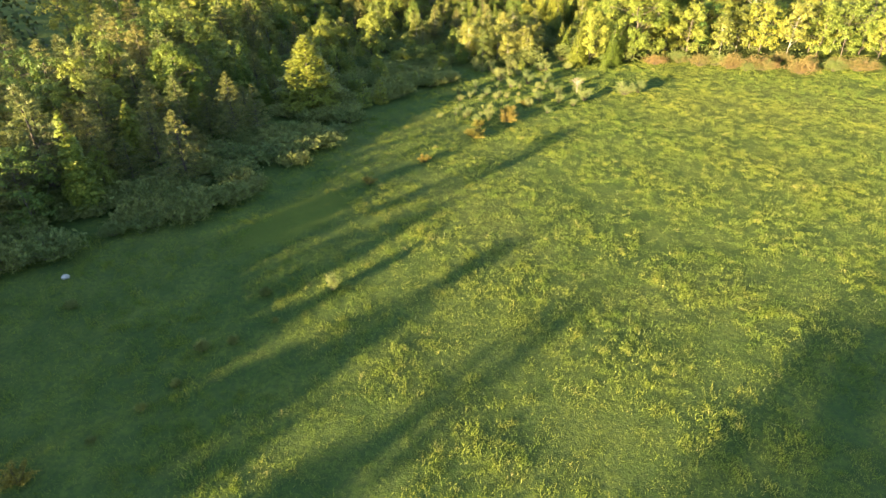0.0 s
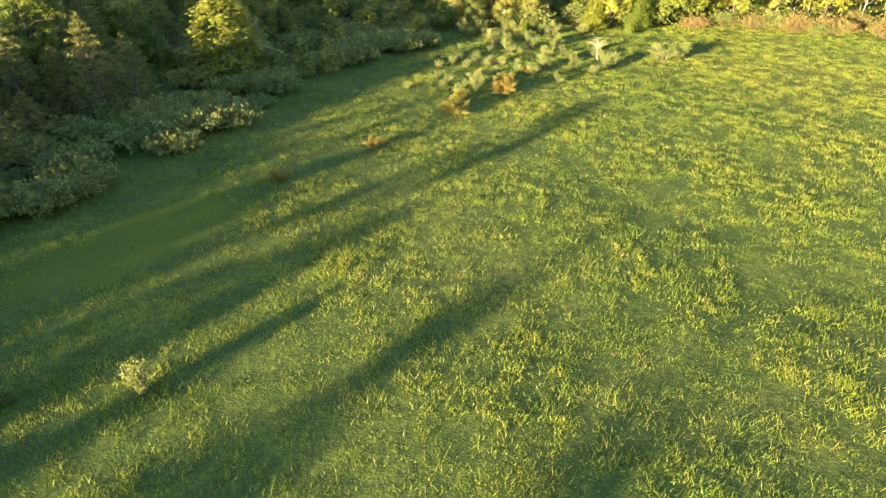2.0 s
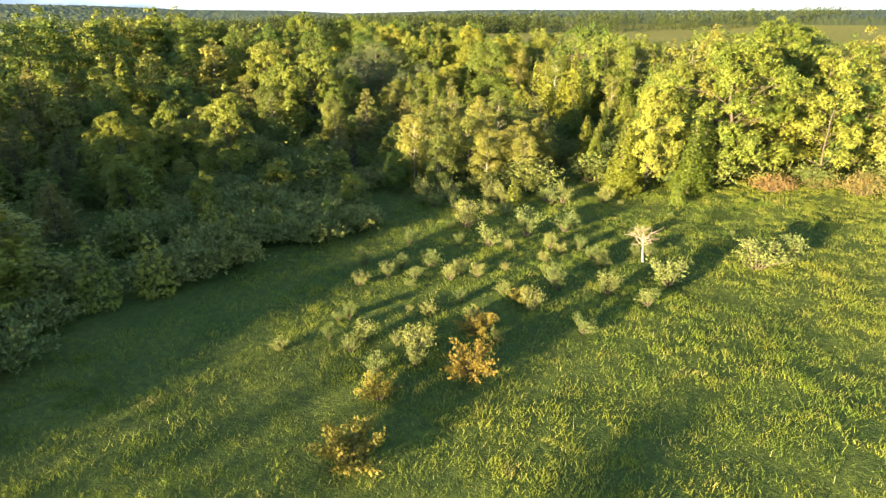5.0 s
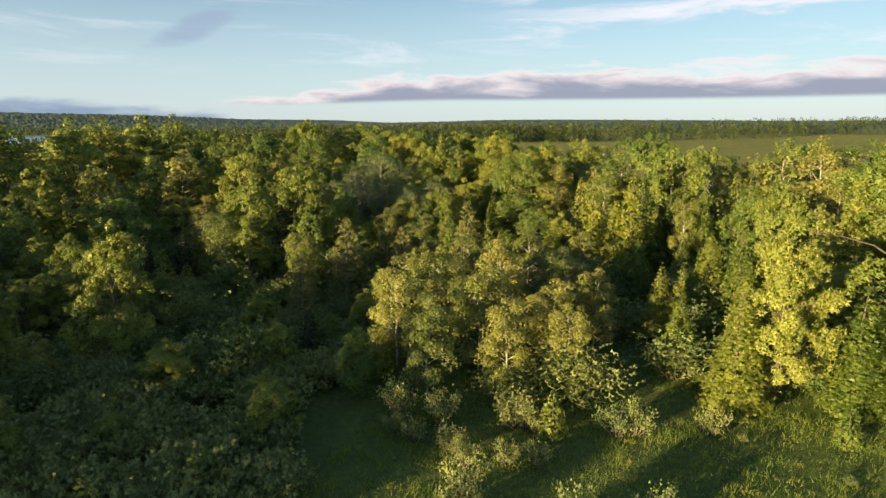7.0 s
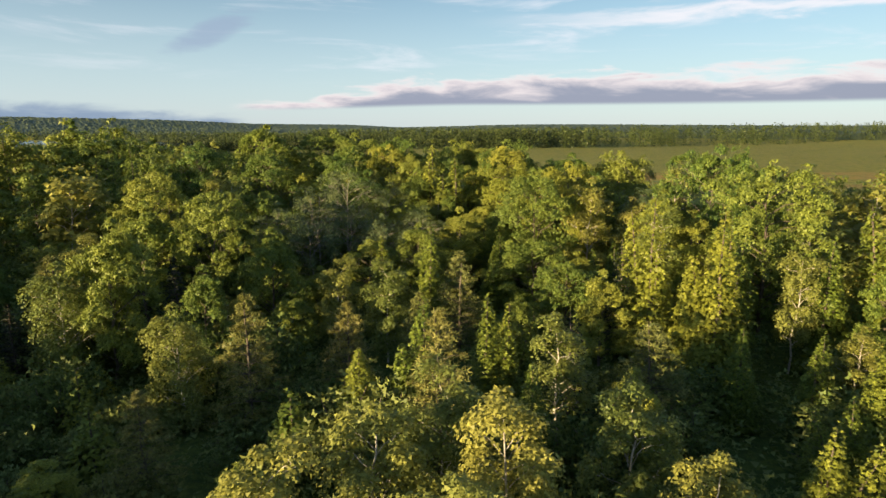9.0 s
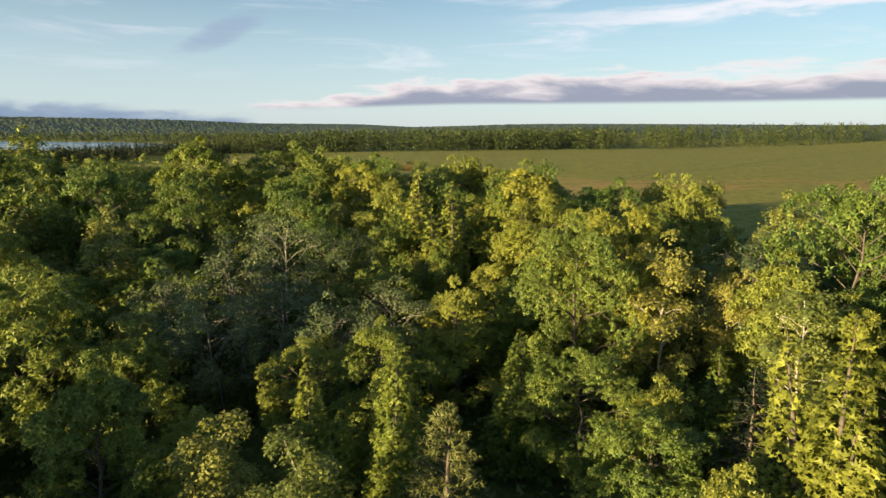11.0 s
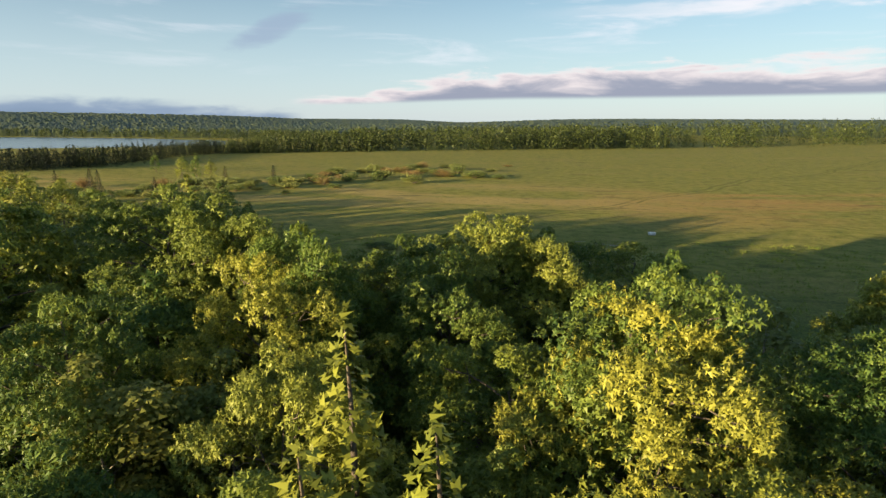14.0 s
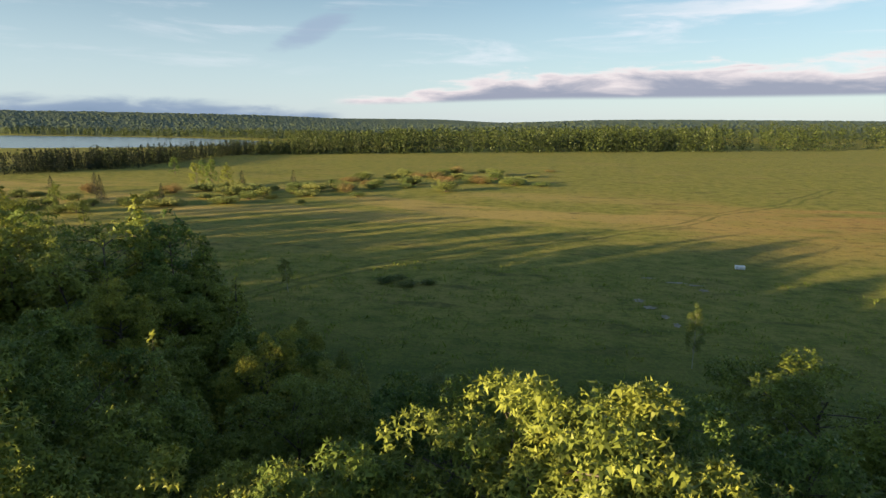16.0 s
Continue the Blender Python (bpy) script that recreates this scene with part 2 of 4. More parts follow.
def water_material():
    m, n = material("lake_water")
    pos = n.add("ShaderNodeNewGeometry").outputs["Position"]
    g = n.noise(n.scaled(pos, (0.2, 0.6, 0.0)), 1.0, 3.0)
    bump = n.add("ShaderNodeBump", Strength=0.25, Distance=0.1, Height=g)
    bsdf = n.add("ShaderNodeBsdfPrincipled", Base_Color=(0.03, 0.06, 0.10, 1), Roughness=0.18, Normal=bump.outputs[0])
    n.add("ShaderNodeOutputMaterial", Surface=bsdf.outputs[0])
    return m


GROUND, GRASS, WATER = ground_material(), grass_material(), water_material()
STONE = plain_material("pale_stone", (0.30, 0.30, 0.29), (0.52, 0.51, 0.49), 5.0)
MUD = plain_material("pale_dried_mud", (0.20, 0.175, 0.12), (0.36, 0.33, 0.26), 1.2, 0.95)
CRATE = plain_material("weathered_white_plastic", (0.62, 0.64, 0.65), (0.80, 0.81, 0.82), 4.0, 0.5)


# ---- shapes ----
def mesh_from(name, verts, faces, mat, smooth=False):
    """One mesh from an array of corners and an array of equal-sided faces."""
    verts, faces = np.asarray(verts, np.float32), np.asarray(faces, np.int32)
    me = bpy.data.meshes.new(name)
    me.vertices.add(len(verts))
    me.vertices.foreach_set("co", verts.ravel())
    me.loops.add(faces.size)
    me.loops.foreach_set("vertex_index", faces.ravel())
    me.polygons.add(len(faces))
    me.polygons.foreach_set("loop_start", np.arange(0, faces.size, faces.shape[1], dtype=np.int32))
    me.update(calc_edges=True)
    me.validate()
    me.polygons.foreach_set("use_smooth", np.full(len(faces), smooth))
    me.materials.append(mat)
    return me


def unit(v):
    return v / np.maximum(np.linalg.norm(v, axis=-1, keepdims=True), 1e-6)


# one leaf, a pair, the leaves round a shoot, a needle tuft, a flat cedar fan: corners and three-sided faces
def leaflet(x, y, turn, long, wide):
    c, s = math.cos(turn), math.sin(turn)
    pts = ((wide, 0.22 * long, 0.08 * long), (0, long, -0.04 * long), (-wide, 0.22 * long, 0.08 * long))
    return [(x + px * c + py * s, y - px * s + py * c, pz) for px, py, pz in pts]


def joined(*leaflets):
    v = [p for one in leaflets for p in one]
    return np.array(v), np.arange(len(v)).reshape(-1, 3)


ONE_LEAF = joined(leaflet(0, -0.1, 0, 1.1, 0.38))
PAIR = joined(leaflet(0, -0.1, 0.55, 1.05, 0.33), leaflet(0, -0.1, -0.75, 0.95, 0.31))


def whorl(petals, cup):
    """The leaves round the end of one shoot: a spread outer ring that droops and a steep inner ring."""
    v = []
    for k in range(petals):
        t = k * 2 * math.pi / petals
        one = leaflet(0.05 * math.sin(t), 0.05 * math.cos(t), t + 0.3 * math.sin(5.1 * k), 0.46 + 0.12 * (k * 5 % 3), 0.135)
        v += [(x, y, z + 0.06) if i != 1 else (0.9 * x, 0.9 * y, 0.08 - 0.13 * (k * 3 % 4)) for i, (x, y, z) in enumerate(one)]
    for k in range(cup):
        t = (k + 0.4) * 2 * math.pi / cup
        one = leaflet(0.02 * math.sin(t), 0.02 * math.cos(t), t, 0.30, 0.095)
        v += [(x, y, 0.16 if i != 1 else 0.44) for i, (x, y, z) in enumerate(one)]
    return np.array(v), np.arange(len(v)).reshape(-1, 3)


SHOOT, SHOOT_SIMPLE = whorl(7, 3), whorl(5, 0)
TUFT = joined(leaflet(0, -0.2, 0, 1.1, 0.10), leaflet(0, -0.2, 0.8, 1.0, 0.10), leaflet(0, -0.2, -0.8, 1.0, 0.10))
FAN = joined(leaflet(0, -0.15, 0.0, 1.1, 0.22), leaflet(0, 0.0, 0.75, 0.7, 0.16), leaflet(0, 0.0, -0.75, 0.7, 0.16))


def strew(rng, at, out, shape, size, hang=None):
    """Leaves at the given places. With hang they face outwards and their tips rise (1) or droop (-1); without it they point outwards."""
    at, out = np.asarray(at), unit(np.asarray(out))
    k = len(at)
    if hang is None:
        tip = unit(out + rng.normal(0, 0.38, (k, 3)))
        up = np.array((0, 0, 0.35)) + rng.normal(0, 0.6, (k, 3))
        nor = unit(up - tip * (up * tip).sum(1, keepdims=True))
    else:
        nor = unit(out + rng.normal(0, 0.42, (k, 3)) + np.array((0, 0, 0.2)))
        tip = out * 0.35 + rng.normal(0, 0.55, (k, 3)) + np.array((0, 0, hang))
        tip = unit(tip - nor * (tip * nor).sum(1, keepdims=True))
    side = np.cross(tip, nor)
    s = (size * rng.uniform(0.65, 1.3, k))[:, None, None]
    v, f = shape
    pts = at[:, None, :] + s * (v[None, :, 0:1] * side[:, None, :] + v[None, :, 1:2] * tip[:, None, :] + v[None, :, 2:3] * nor[:, None, :])
    faces = (np.arange(k) * len(v))[:, None, None] + f[None]
    return pts.reshape(-1, 3), faces.reshape(-1, 3)


def tubes(paths, sides=5):
    """Tapered round branches: each path is a list of (point, radius)."""
    vs, fs, base = [], [], 0
    ring = np.arange(sides) * 2 * math.pi / sides
    for path in paths:
        pts = np.array([p for p, _ in path], float)
        rad = [r for _, r in path]
        along = unit(np.gradient(pts, axis=0))
        for p, r, d in zip(pts, rad, along):
            a = unit(np.cross(d, (0.3, 0.9, 0.2)))
            b = np.cross(d, a)
            vs.append(p + r * (np.cos(ring)[:, None] * a + np.sin(ring)[:, None] * b))
        for i in range(len(pts) - 1):
            for j in range(sides):
                k = (j + 1) % sides
                fs.append((base + i * sides + j, base + i * sides + k, base + (i + 1) * sides + k, base + (i + 1) * sides + j))
        base += len(pts) * sides
    return np.concatenate(vs), np.array(fs)


def bent(rng, a, b, r0, r1, steps=4, wob=0.08):
    a, b = np.array(a, float), np.array(b, float)
    reach = np.linalg.norm(b - a)
    out = []
    for i in range(steps + 1):
        f = i / steps
        p = a + (b - a) * f + (rng.normal(0, wob * reach * 0.5, 3) if 0 < i < steps else 0) + np.array((0, 0, 0.10 * reach * math.sin(math.pi * f)))
        out.append((p, r0 + (r1 - r0) * f))
    return out


def crowned(name, label, category, bark, leaves, wood, crown, group):
    """A plant: an empty at its base with the wood and the crown as parts."""
    root = tagged(new(name), label, category, group)
    root.empty_display_size = 0.3
    if wood is not None:
        ob = new("trunk" if category == "tree" else "stem", mesh_from("wood", *wood, bark, True))
        ob.parent = root
        if category != "tree":
            tagged(ob, kind="stuff")
    if crown is not None:
        ob = new("crown" if category == "tree" else "foliage", mesh_from("leaves", *crown, leaves))
        ob.parent = root
    return root


COARSE, FINE, ULTRA = 1000, 2000, 3000


def broadleaf(seed, high, wide, base, limbs, clump, per, shape, size, stem, profile, lift=0.5, lean=0.0, bare=0.0):
    """A leafy tree: trunk, limbs, twigs, and dense clumps of leafy shoots at the twigs' ends, heaviest on their upper sides."""
    rng = np.random.default_rng(seed)
    simple = COARSE <= seed < FINE
    if shape is ONE_LEAF:
        per, size = (int(per * 0.6), size * 1.35) if simple else (int(per * 2.6), size * 0.60) if seed < ULTRA else (int(per * 3.4), size * 0.52)
    elif simple:
        limbs, shape, size, per = int(limbs * 0.8), SHOOT_SIMPLE, size * 1.25, int(per * 0.7)
    else:
        per, size = (int(per * 4.4), size * 0.48) if seed >= ULTRA else (int(per * 2.0), size * 0.78)
    tip = np.array((rng.normal(0, lean), rng.normal(0, lean), high * 0.84))
    trunk = bent(rng, (0, 0, -0.3), tip, stem, 0.02, 7, 0.02)
    spine = np.array([p for p, _ in trunk])
    paths, at, out = [trunk], [], []

    def tuft(e, r, k):
        away = unit(np.array((e[0], e[1], 0.55 * (e[2] - high * 0.4))))
        d = unit(rng.normal(0, 1, (k, 3)) + away * 0.55 + np.array((0, 0, 0.5)))
        at.append(e + d * r * rng.uniform(0.35, 1.0, (k, 1)) ** 0.5 * np.array((1.0, 1.0, 0.85)))
        out.append(d * 0.75 + away * 0.25 + np.array((0, 0, 0.45)))

    for i in range(limbs):
        f = (i + rng.uniform(0.1, 0.9)) / limbs
        z = high * (base + (0.95 - base) * f)
        foot = np.array([np.interp(z * (0.93 - 0.12 * lift), spine[:, 2], spine[:, k]) for k in range(3)])
        turn = i * 2.4 + rng.normal(0, 0.5)
        reach = wide * profile(f) * rng.uniform(0.62, 1.08)
        end = foot + np.array((math.cos(turn) * reach, math.sin(turn) * reach, reach * lift * rng.uniform(0.4, 1.2)))
        end[2] = min(end[2], high * 0.96)
        paths.append(bent(rng, foot, end, stem * (0.42 - 0.25 * f), 0.015, 3))
        ends = [(end, 1.0)]
        for _ in range(3):
            g = rng.uniform(0.4, 0.92)
            mid = foot + (end - foot) * g
            d = end - foot
            twig = mid + 0.36 * np.linalg.norm(d) * unit(d / max(np.linalg.norm(d), 0.1) + rng.normal(0, 0.75, 3) + np.array((0, 0, 0.3)))
            twig[2] = min(twig[2], high * 0.98)
            if not simple:
                paths.append(bent(rng, mid, twig, stem * 0.12, 0.008, 1))
            ends.append((twig, 0.85))
        for e, w in ends:
            if rng.random() < bare:
                continue
            tuft(e, clump * w * rng.uniform(0.7, 1.25), max(3, int(per * w * rng.uniform(0.7, 1.3))))
    for k in range(3):
        tuft(np.array((tip[0], tip[1], high * (0.93 - 0.1 * k))) + rng.normal(0, 0.2, 3) * k, clump * (0.6 + 0.3 * k), per)
    at, out = np.concatenate(at), np.concatenate(out)
    keep = (at[:, 2] > 0.3) & (at[:, 2] < high * 1.02)
    return tubes(paths, 3 if simple else 4), strew(rng, at[keep], out[keep], shape, size, 0.25)


def cedar(seed, high, wide, count, size, points=1, lumps=0.18):
    """A dense cone of flat sprays, with lobes and dark gaps, on one or several leaders."""
    rng = np.random.default_rng(seed)
    if seed >= FINE:
        count, size = int(count * 2.2), size * 0.55
    at, out, paths = [], [], []
    for k in range(points):
        ox, oy = (0, 0) if k == 0 else rng.normal(0, wide * 0.45, 2)
        hk = high if k == 0 else high * rng.uniform(0.65, 0.92)
        wk = wide if points == 1 else wide * 0.68
        paths.append(bent(rng, (ox * 0.3, oy * 0.3, -0.2), (ox, oy, hk * 0.97), 0.016 * high, 0.01, 5, 0.01))
        m = count // points
        f = 1 - np.sqrt(rng.uniform(0, 1, m))
        turn = rng.uniform(0, 2 * math.pi, m)
        lobe = 1 + lumps * np.sin(turn * 5 + f * 21 + k) + lumps * np.sin(turn * 3 - f * 34 + 2 * k) + rng.normal(0, 0.07, m)
        body = np.where(f < 0.12, 0.75 + f * 2, 1.0) * (1 - f) ** 0.8
        r = wk * body * lobe * rng.uniform(0.55, 1.0, m) ** 0.4 + 0.04
        at.append(np.stack((ox * (0.4 + 0.6 * f) + r * np.cos(turn), oy * (0.4 + 0.6 * f) + r * np.sin(turn), 0.1 + hk * f), 1))
        out.append(np.stack((np.cos(turn), np.sin(turn), np.full(m, 0.9)), 1))
    return tubes(paths), strew(rng, np.concatenate(at), np.concatenate(out), FAN, size, 0.9)


def conifer(seed, high, wide, whorls, arms, per, size, rise, shape=TUFT, base=0.12, sparse=0.0):
    """A pine or spruce: whorls of arms with needle tufts along their outer part."""
    rng = np.random.default_rng(seed)
    trunk = bent(rng, (0, 0, -0.3), (rng.normal(0, 0.1), rng.normal(0, 0.1), high), 0.017 * high, 0.012, 7, 0.01)
    paths, at, out = [trunk], [], []
    for i in range(whorls):
        f = i / (whorls - 1)
        z = high * (base + (0.97 - base) * f)
        for a in range(arms):
            if rng.random() < sparse:
                continue
            turn = (a + rng.uniform(-0.3, 0.3)) * 2 * math.pi / arms + i * 0.7
            reach = wide * ((1 - f) ** 0.75 * 0.93 + 0.07) * rng.uniform(0.6, 1.15)
            end = np.array((math.cos(turn) * reach, math.sin(turn) * reach, z + rise * reach * (0.4 + f)))
            paths.append(bent(rng, (0, 0, z), end, 0.006 * high * (1 - 0.7 * f), 0.008, 2, 0.05))
            k = max(4, int(per * (0.3 + 0.7 * reach / wide)))
            g = rng.uniform(0.25, 1.0, k) ** 0.7
            line = np.array((0, 0, z)) + g[:, None] * (end - np.array((0, 0, z)))
            line += rng.normal(0, 0.10 * reach + 0.03, (k, 3)) * np.array((1, 1, 0.5))
            at.append(line)
            out.append(np.tile((math.cos(turn), math.sin(turn), 0.35), (k, 1)) + rng.normal(0, 0.45, (k, 3)))
    k = 18
    at.append(np.array((0, 0, high)) + rng.normal(0, 0.05, (k, 3)) - np.array((0, 0, 1)) * rng.uniform(0, 0.6, (k, 1)))
    out.append(np.tile((0, 0, 1.0), (k, 1)) + rng.normal(0, 0.4, (k, 3)))
    return tubes(paths, 3), strew(rng, np.concatenate(at), np.concatenate(out), shape, size)


def shrub(seed, high, wide, stems, per, shape, size, flat=0.5, bare=0.0, loose=0.085):
    """A bush: stems that spread from the base, with sprays along them."""
    rng = np.random.default_rng(seed)
    paths, at, out = [], [], []
    for i in range(stems):
        turn = i * 2.4 + rng.normal(0, 0.4)
        g = rng.uniform(0.15, 1.0) ** flat
        end = np.array((math.cos(turn) * wide * g, math.sin(turn) * wide * g, high * rng.uniform(0.55, 1.05) * (1.05 - 0.55 * g ** 2)))
        foot = np.array((math.cos(turn), math.sin(turn), 0)) * wide * 0.12 * rng.random()
        foot[2] = -0.08
        paths.append(bent(rng, foot, end, 0.018 * high + 0.008, 0.005, 3))
        if rng.random() < bare:
            continue
        k = int(per * rng.uniform(0.6, 1.4))
        f = rng.uniform(0.3, 1.05, k)
        at.append(foot + f[:, None] * (end - foot) + np.array((0, 0, 0.1 * high)) * np.sin(math.pi * np.minimum(f, 1))[:, None]
                  + rng.normal(0, loose * (wide + high), (k, 3)) * np.array((1, 1, 0.6)))
        d = unit(end - foot)
        out.append(d + np.array((0, 0, 0.45)) + rng.normal(0, 0.35, (k, 3)))
    at, out = np.concatenate(at), np.concatenate(out)
    keep = at[:, 2] > 0.03
    return tubes(paths, 4), strew(rng, at[keep], out[keep], shape, size)


# ---- the lie of the land ----
def smooth(v, a, b):
    f = np.clip((v - a) / (b - a), 0, 1)
    return f * f * (3 - 2 * f)


def lake_depth(x, y):
    return np.sqrt(((x + 560) / 345.0) ** 2 + ((y - 500) / 148.0) ** 2)


def land(x, y):
    """Height of the ground: nearly flat, with low wooded hills far off and the lake's basin."""
    x, y = np.asarray(x, float), np.asarray(y, float)
    h = 0.07 * np.sin(x * 0.21 + 1.3) * np.cos(y * 0.17) + 0.05 * np.sin(x * 0.53 + y * 0.41)
    away = np.hypot(x, y)
    h = h + 7.0 * smooth(away, 520, 800) * smooth(x, -380, 150)
    h = h + smooth(away, 780, 1700) * (10.0 + 17.0 * smooth(-x, 330, 820) + 3.0 * np.sin(x * 0.004 + 1.0) + 3.0 * np.sin(x * 0.0023 + y * 0.003))
    return h - 2.2 * smooth(-lake_depth(x, y), -1.06, -0.9)


def spaced(lo, hi, near, count, centre):
    """Grid lines that lie close round the centre and wide apart far off."""
    u = np.linspace(-1, 1, count)
    s = np.sign(u) * (near * np.abs(u) + (1 - near) * np.abs(u) ** 4)
    return np.where(s < 0, centre + s * (centre - lo), centre + s * (hi - centre))


def build_ground():
    gx, gy = spaced(-4200, 4200, 0.05, 170, 0.0), spaced(-4200, 4600, 0.06, 170, 110.0)
    X, Y = np.meshgrid(gx, gy)
    v = np.stack((X, Y, land(X, Y)), -1).reshape(-1, 3)
    w = len(gx)
    i = (np.arange(len(gy) - 1)[:, None] * w + np.arange(w - 1)[None]).ravel()
    f = np.stack((i, i + 1, i + 1 + w, i + w), 1)
    tagged(new("ground", mesh_from("ground", v, f, GROUND, True)), "grassy meadow and marsh ground, green with straw-coloured patches", "ground", kind="structure")


def build_lake():
    a = np.linspace(0, 2 * math.pi, 97)[:-1]
    bm = bmesh.new()
    bm.faces.new([bm.verts.new((-560 + 352 * math.cos(t) * (1 + 0.02 * math.sin(5 * t)), 500 + 152 * math.sin(t) * (1 + 0.03 * math.sin(7 * t)), -0.55)) for t in a])
    me = bpy.data.meshes.new("lake")
    bm.to_mesh(me)
    bm.free()
    me.materials.append(WATER)
    tagged(new("water", me), "calm blue lake behind the dark spruces", "lake", kind="structure")


build_ground()
build_lake()


# ---- the kinds of plant ----
def round_top(f):
    return 0.72 + 0.7 * f if f < 0.4 else max(0.42, math.sqrt(max(0.0, 1 - ((f - 0.4) / 0.64) ** 2)))


def dome(f):
    return 0.62 + 0.75 * f if f < 0.5 else max(0.38, math.sqrt(max(0.0, 1 - ((f - 0.5) / 0.54) ** 2)))


def egg(f):
    return max(0.3, (1 - f) ** 0.42 * (0.6 + 0.9 * min(f * 3, 0.45)))


def column(f):
    return max(0.3, 0.85 - 0.55 * abs(f - 0.35))


WOOD = "trees of the wood"
KINDS = {
    "ash_tree": (10.0, lambda k: crowned(
        "ash_tree", "tall ash tree with drooping compound green leaves", "tree", BARK, LEAF_ASH,
        *broadleaf(10 + k, 10.0, 2.9, 0.10, 28, 0.80, 13, SHOOT, 0.46, 0.12, dome, 0.55, 0.3), WOOD), 4),
    "maple_tree": (10.0, lambda k: crowned(
        "maple_tree", "broad rounded maple tree in bright yellow-green leaf", "tree", BARK, LEAF_MAPLE,
        *broadleaf(30 + k, 10.0, 3.2, 0.08, 34, 0.80, 14, SHOOT, 0.44, 0.16, round_top, 0.40, 0.2), WOOD), 3),
    "aspen_tree": (6.0, lambda k: crowned(
        "aspen_tree", "slender aspen tree with pale grey-green leaves", "tree", BARK_PALE, LEAF_ASPEN,
        *broadleaf(50 + k, 6.0, 1.4, 0.08, 22, 0.55, 50, ONE_LEAF, 0.19, 0.06, column, 0.8, 0.25), WOOD), 4),
    "birch_tree": (9.0, lambda k: crowned(
        "birch_tree", "white-barked birch tree with a thin open crown", "tree", BARK_PALE, LEAF_ASPEN,
        *broadleaf(70 + k, 9.0, 1.8, 0.25, 20, 0.62, 40, ONE_LEAF, 0.26, 0.085, column, 0.7, 0.3, 0.15), WOOD), 3),
    "poplar_tree": (8.0, lambda k: crowned(
        "poplar_tree", "pointed young poplar tree with fresh green leaves", "tree", BARK, LEAF_ASH,
        *broadleaf(90 + k, 8.0, 2.1, 0.05, 26, 0.60, 13, SHOOT, 0.38, 0.10, egg, 0.7, 0.2), WOOD), 4),
    "bare_aspen_tree": (8.0, lambda k: crowned(
        "bare_aspen_tree", "half-dead grey aspen with bare pale limbs", "tree", BARK_GREY, LEAF_GREY,
        *broadleaf(110 + k, 8.0, 1.9, 0.30, 22, 0.60, 26, ONE_LEAF, 0.21, 0.07, round_top, 0.75, 0.4, 0.34), WOOD), 3),
    "cedar_tree": (8.0, lambda k: crowned(
        "cedar_tree", "dense conical white cedar in yellow-green leaf", "tree", BARK, LEAF_CEDAR,
        *cedar(130 + k, 8.0, 1.9, 3200, 0.36, 1 + k % 10, 0.12), WOOD), 3),
    "pine_tree": (7.0, lambda k: crowned(
        "pine_tree", "shaggy young pine with tan needle tips", "tree", BARK, LEAF_PINE,
        *conifer(150 + k, 7.0, 2.1, 14, 7, 46, 0.24, 0.20, TUFT, 0.06, 0.08), WOOD), 3),
    "spruce_tree": (8.0, lambda k: crowned(
        "spruce_tree", "dark narrow spruce tree", "tree", BARK, LEAF_SPRUCE,
        *conifer(170 + k, 8.0, 1.7, 18, 7, 18, 0.22, -0.15, FAN, 0.05), WOOD), 2),
    "sapling_tree": (2.4, lambda k: crowned(
        "sapling_tree", "small bright green conical cedar sapling", "tree", BARK, LEAF_MAPLE,
        *cedar(190 + k, 2.4, 0.75, 620, 0.17, 1, 0.1), "saplings at the wood's edge"), 2),
    "juniper_shrub": (1.2, lambda k: crowned(
        "juniper_shrub", "low spreading juniper shrub, dusty green", "shrub", BARK, LEAF_JUNIPER,
        *shrub(210 + k, 1.2, 1.7, 64, 42, FAN, 0.17, 0.6, 0.0, 0.045), "junipers along the wood's edge"), 3),
    "rusty_juniper": (1.0, lambda k: crowned(
        "rusty_juniper", "small rusty orange juniper bush in the grass", "shrub", BARK, LEAF_RUST,
        *shrub(230 + k, 1.0, 0.95, 20, 110, FAN, 0.085, 0.5, 0.05, 0.042), "rusty junipers in the meadow"), 3),
    "willow_shrub": (1.4, lambda k: crowned(
        "willow_shrub", "pale silvery willow shrub standing in grass", "shrub", BARK, LEAF_PALE,
        *shrub(250 + k, 1.4, 0.75, 17, 80, ONE_LEAF, 0.085, 0.6, 0.05, 0.05), "willow shrubs in the meadow"), 4),
    "red_shrub": (1.3, lambda k: crowned(
        "red_shrub", "reddish brown shrub at the foot of the trees", "shrub", BARK, LEAF_RED,
        *shrub(270 + k, 1.3, 1.4, 34, 60, ONE_LEAF, 0.11, 0.6), "red shrubs before the wood"), 2),
    "brush_shrub": (2.2, lambda k: crowned(
        "brush_shrub", "dense dark green brush under the trees", "shrub", BARK, LEAF_BRUSH,
        *shrub(290 + k, 2.2, 1.6, 26, 60, PAIR, 0.16, 0.8), "brush under the trees"), 3),
}
LEAFY = ("bare_aspen_tree", "ash_tree", "maple_tree", "aspen_tree", "birch_tree", "poplar_tree")
STANDING = {}
SPOTS = []
dice = random.Random(7)


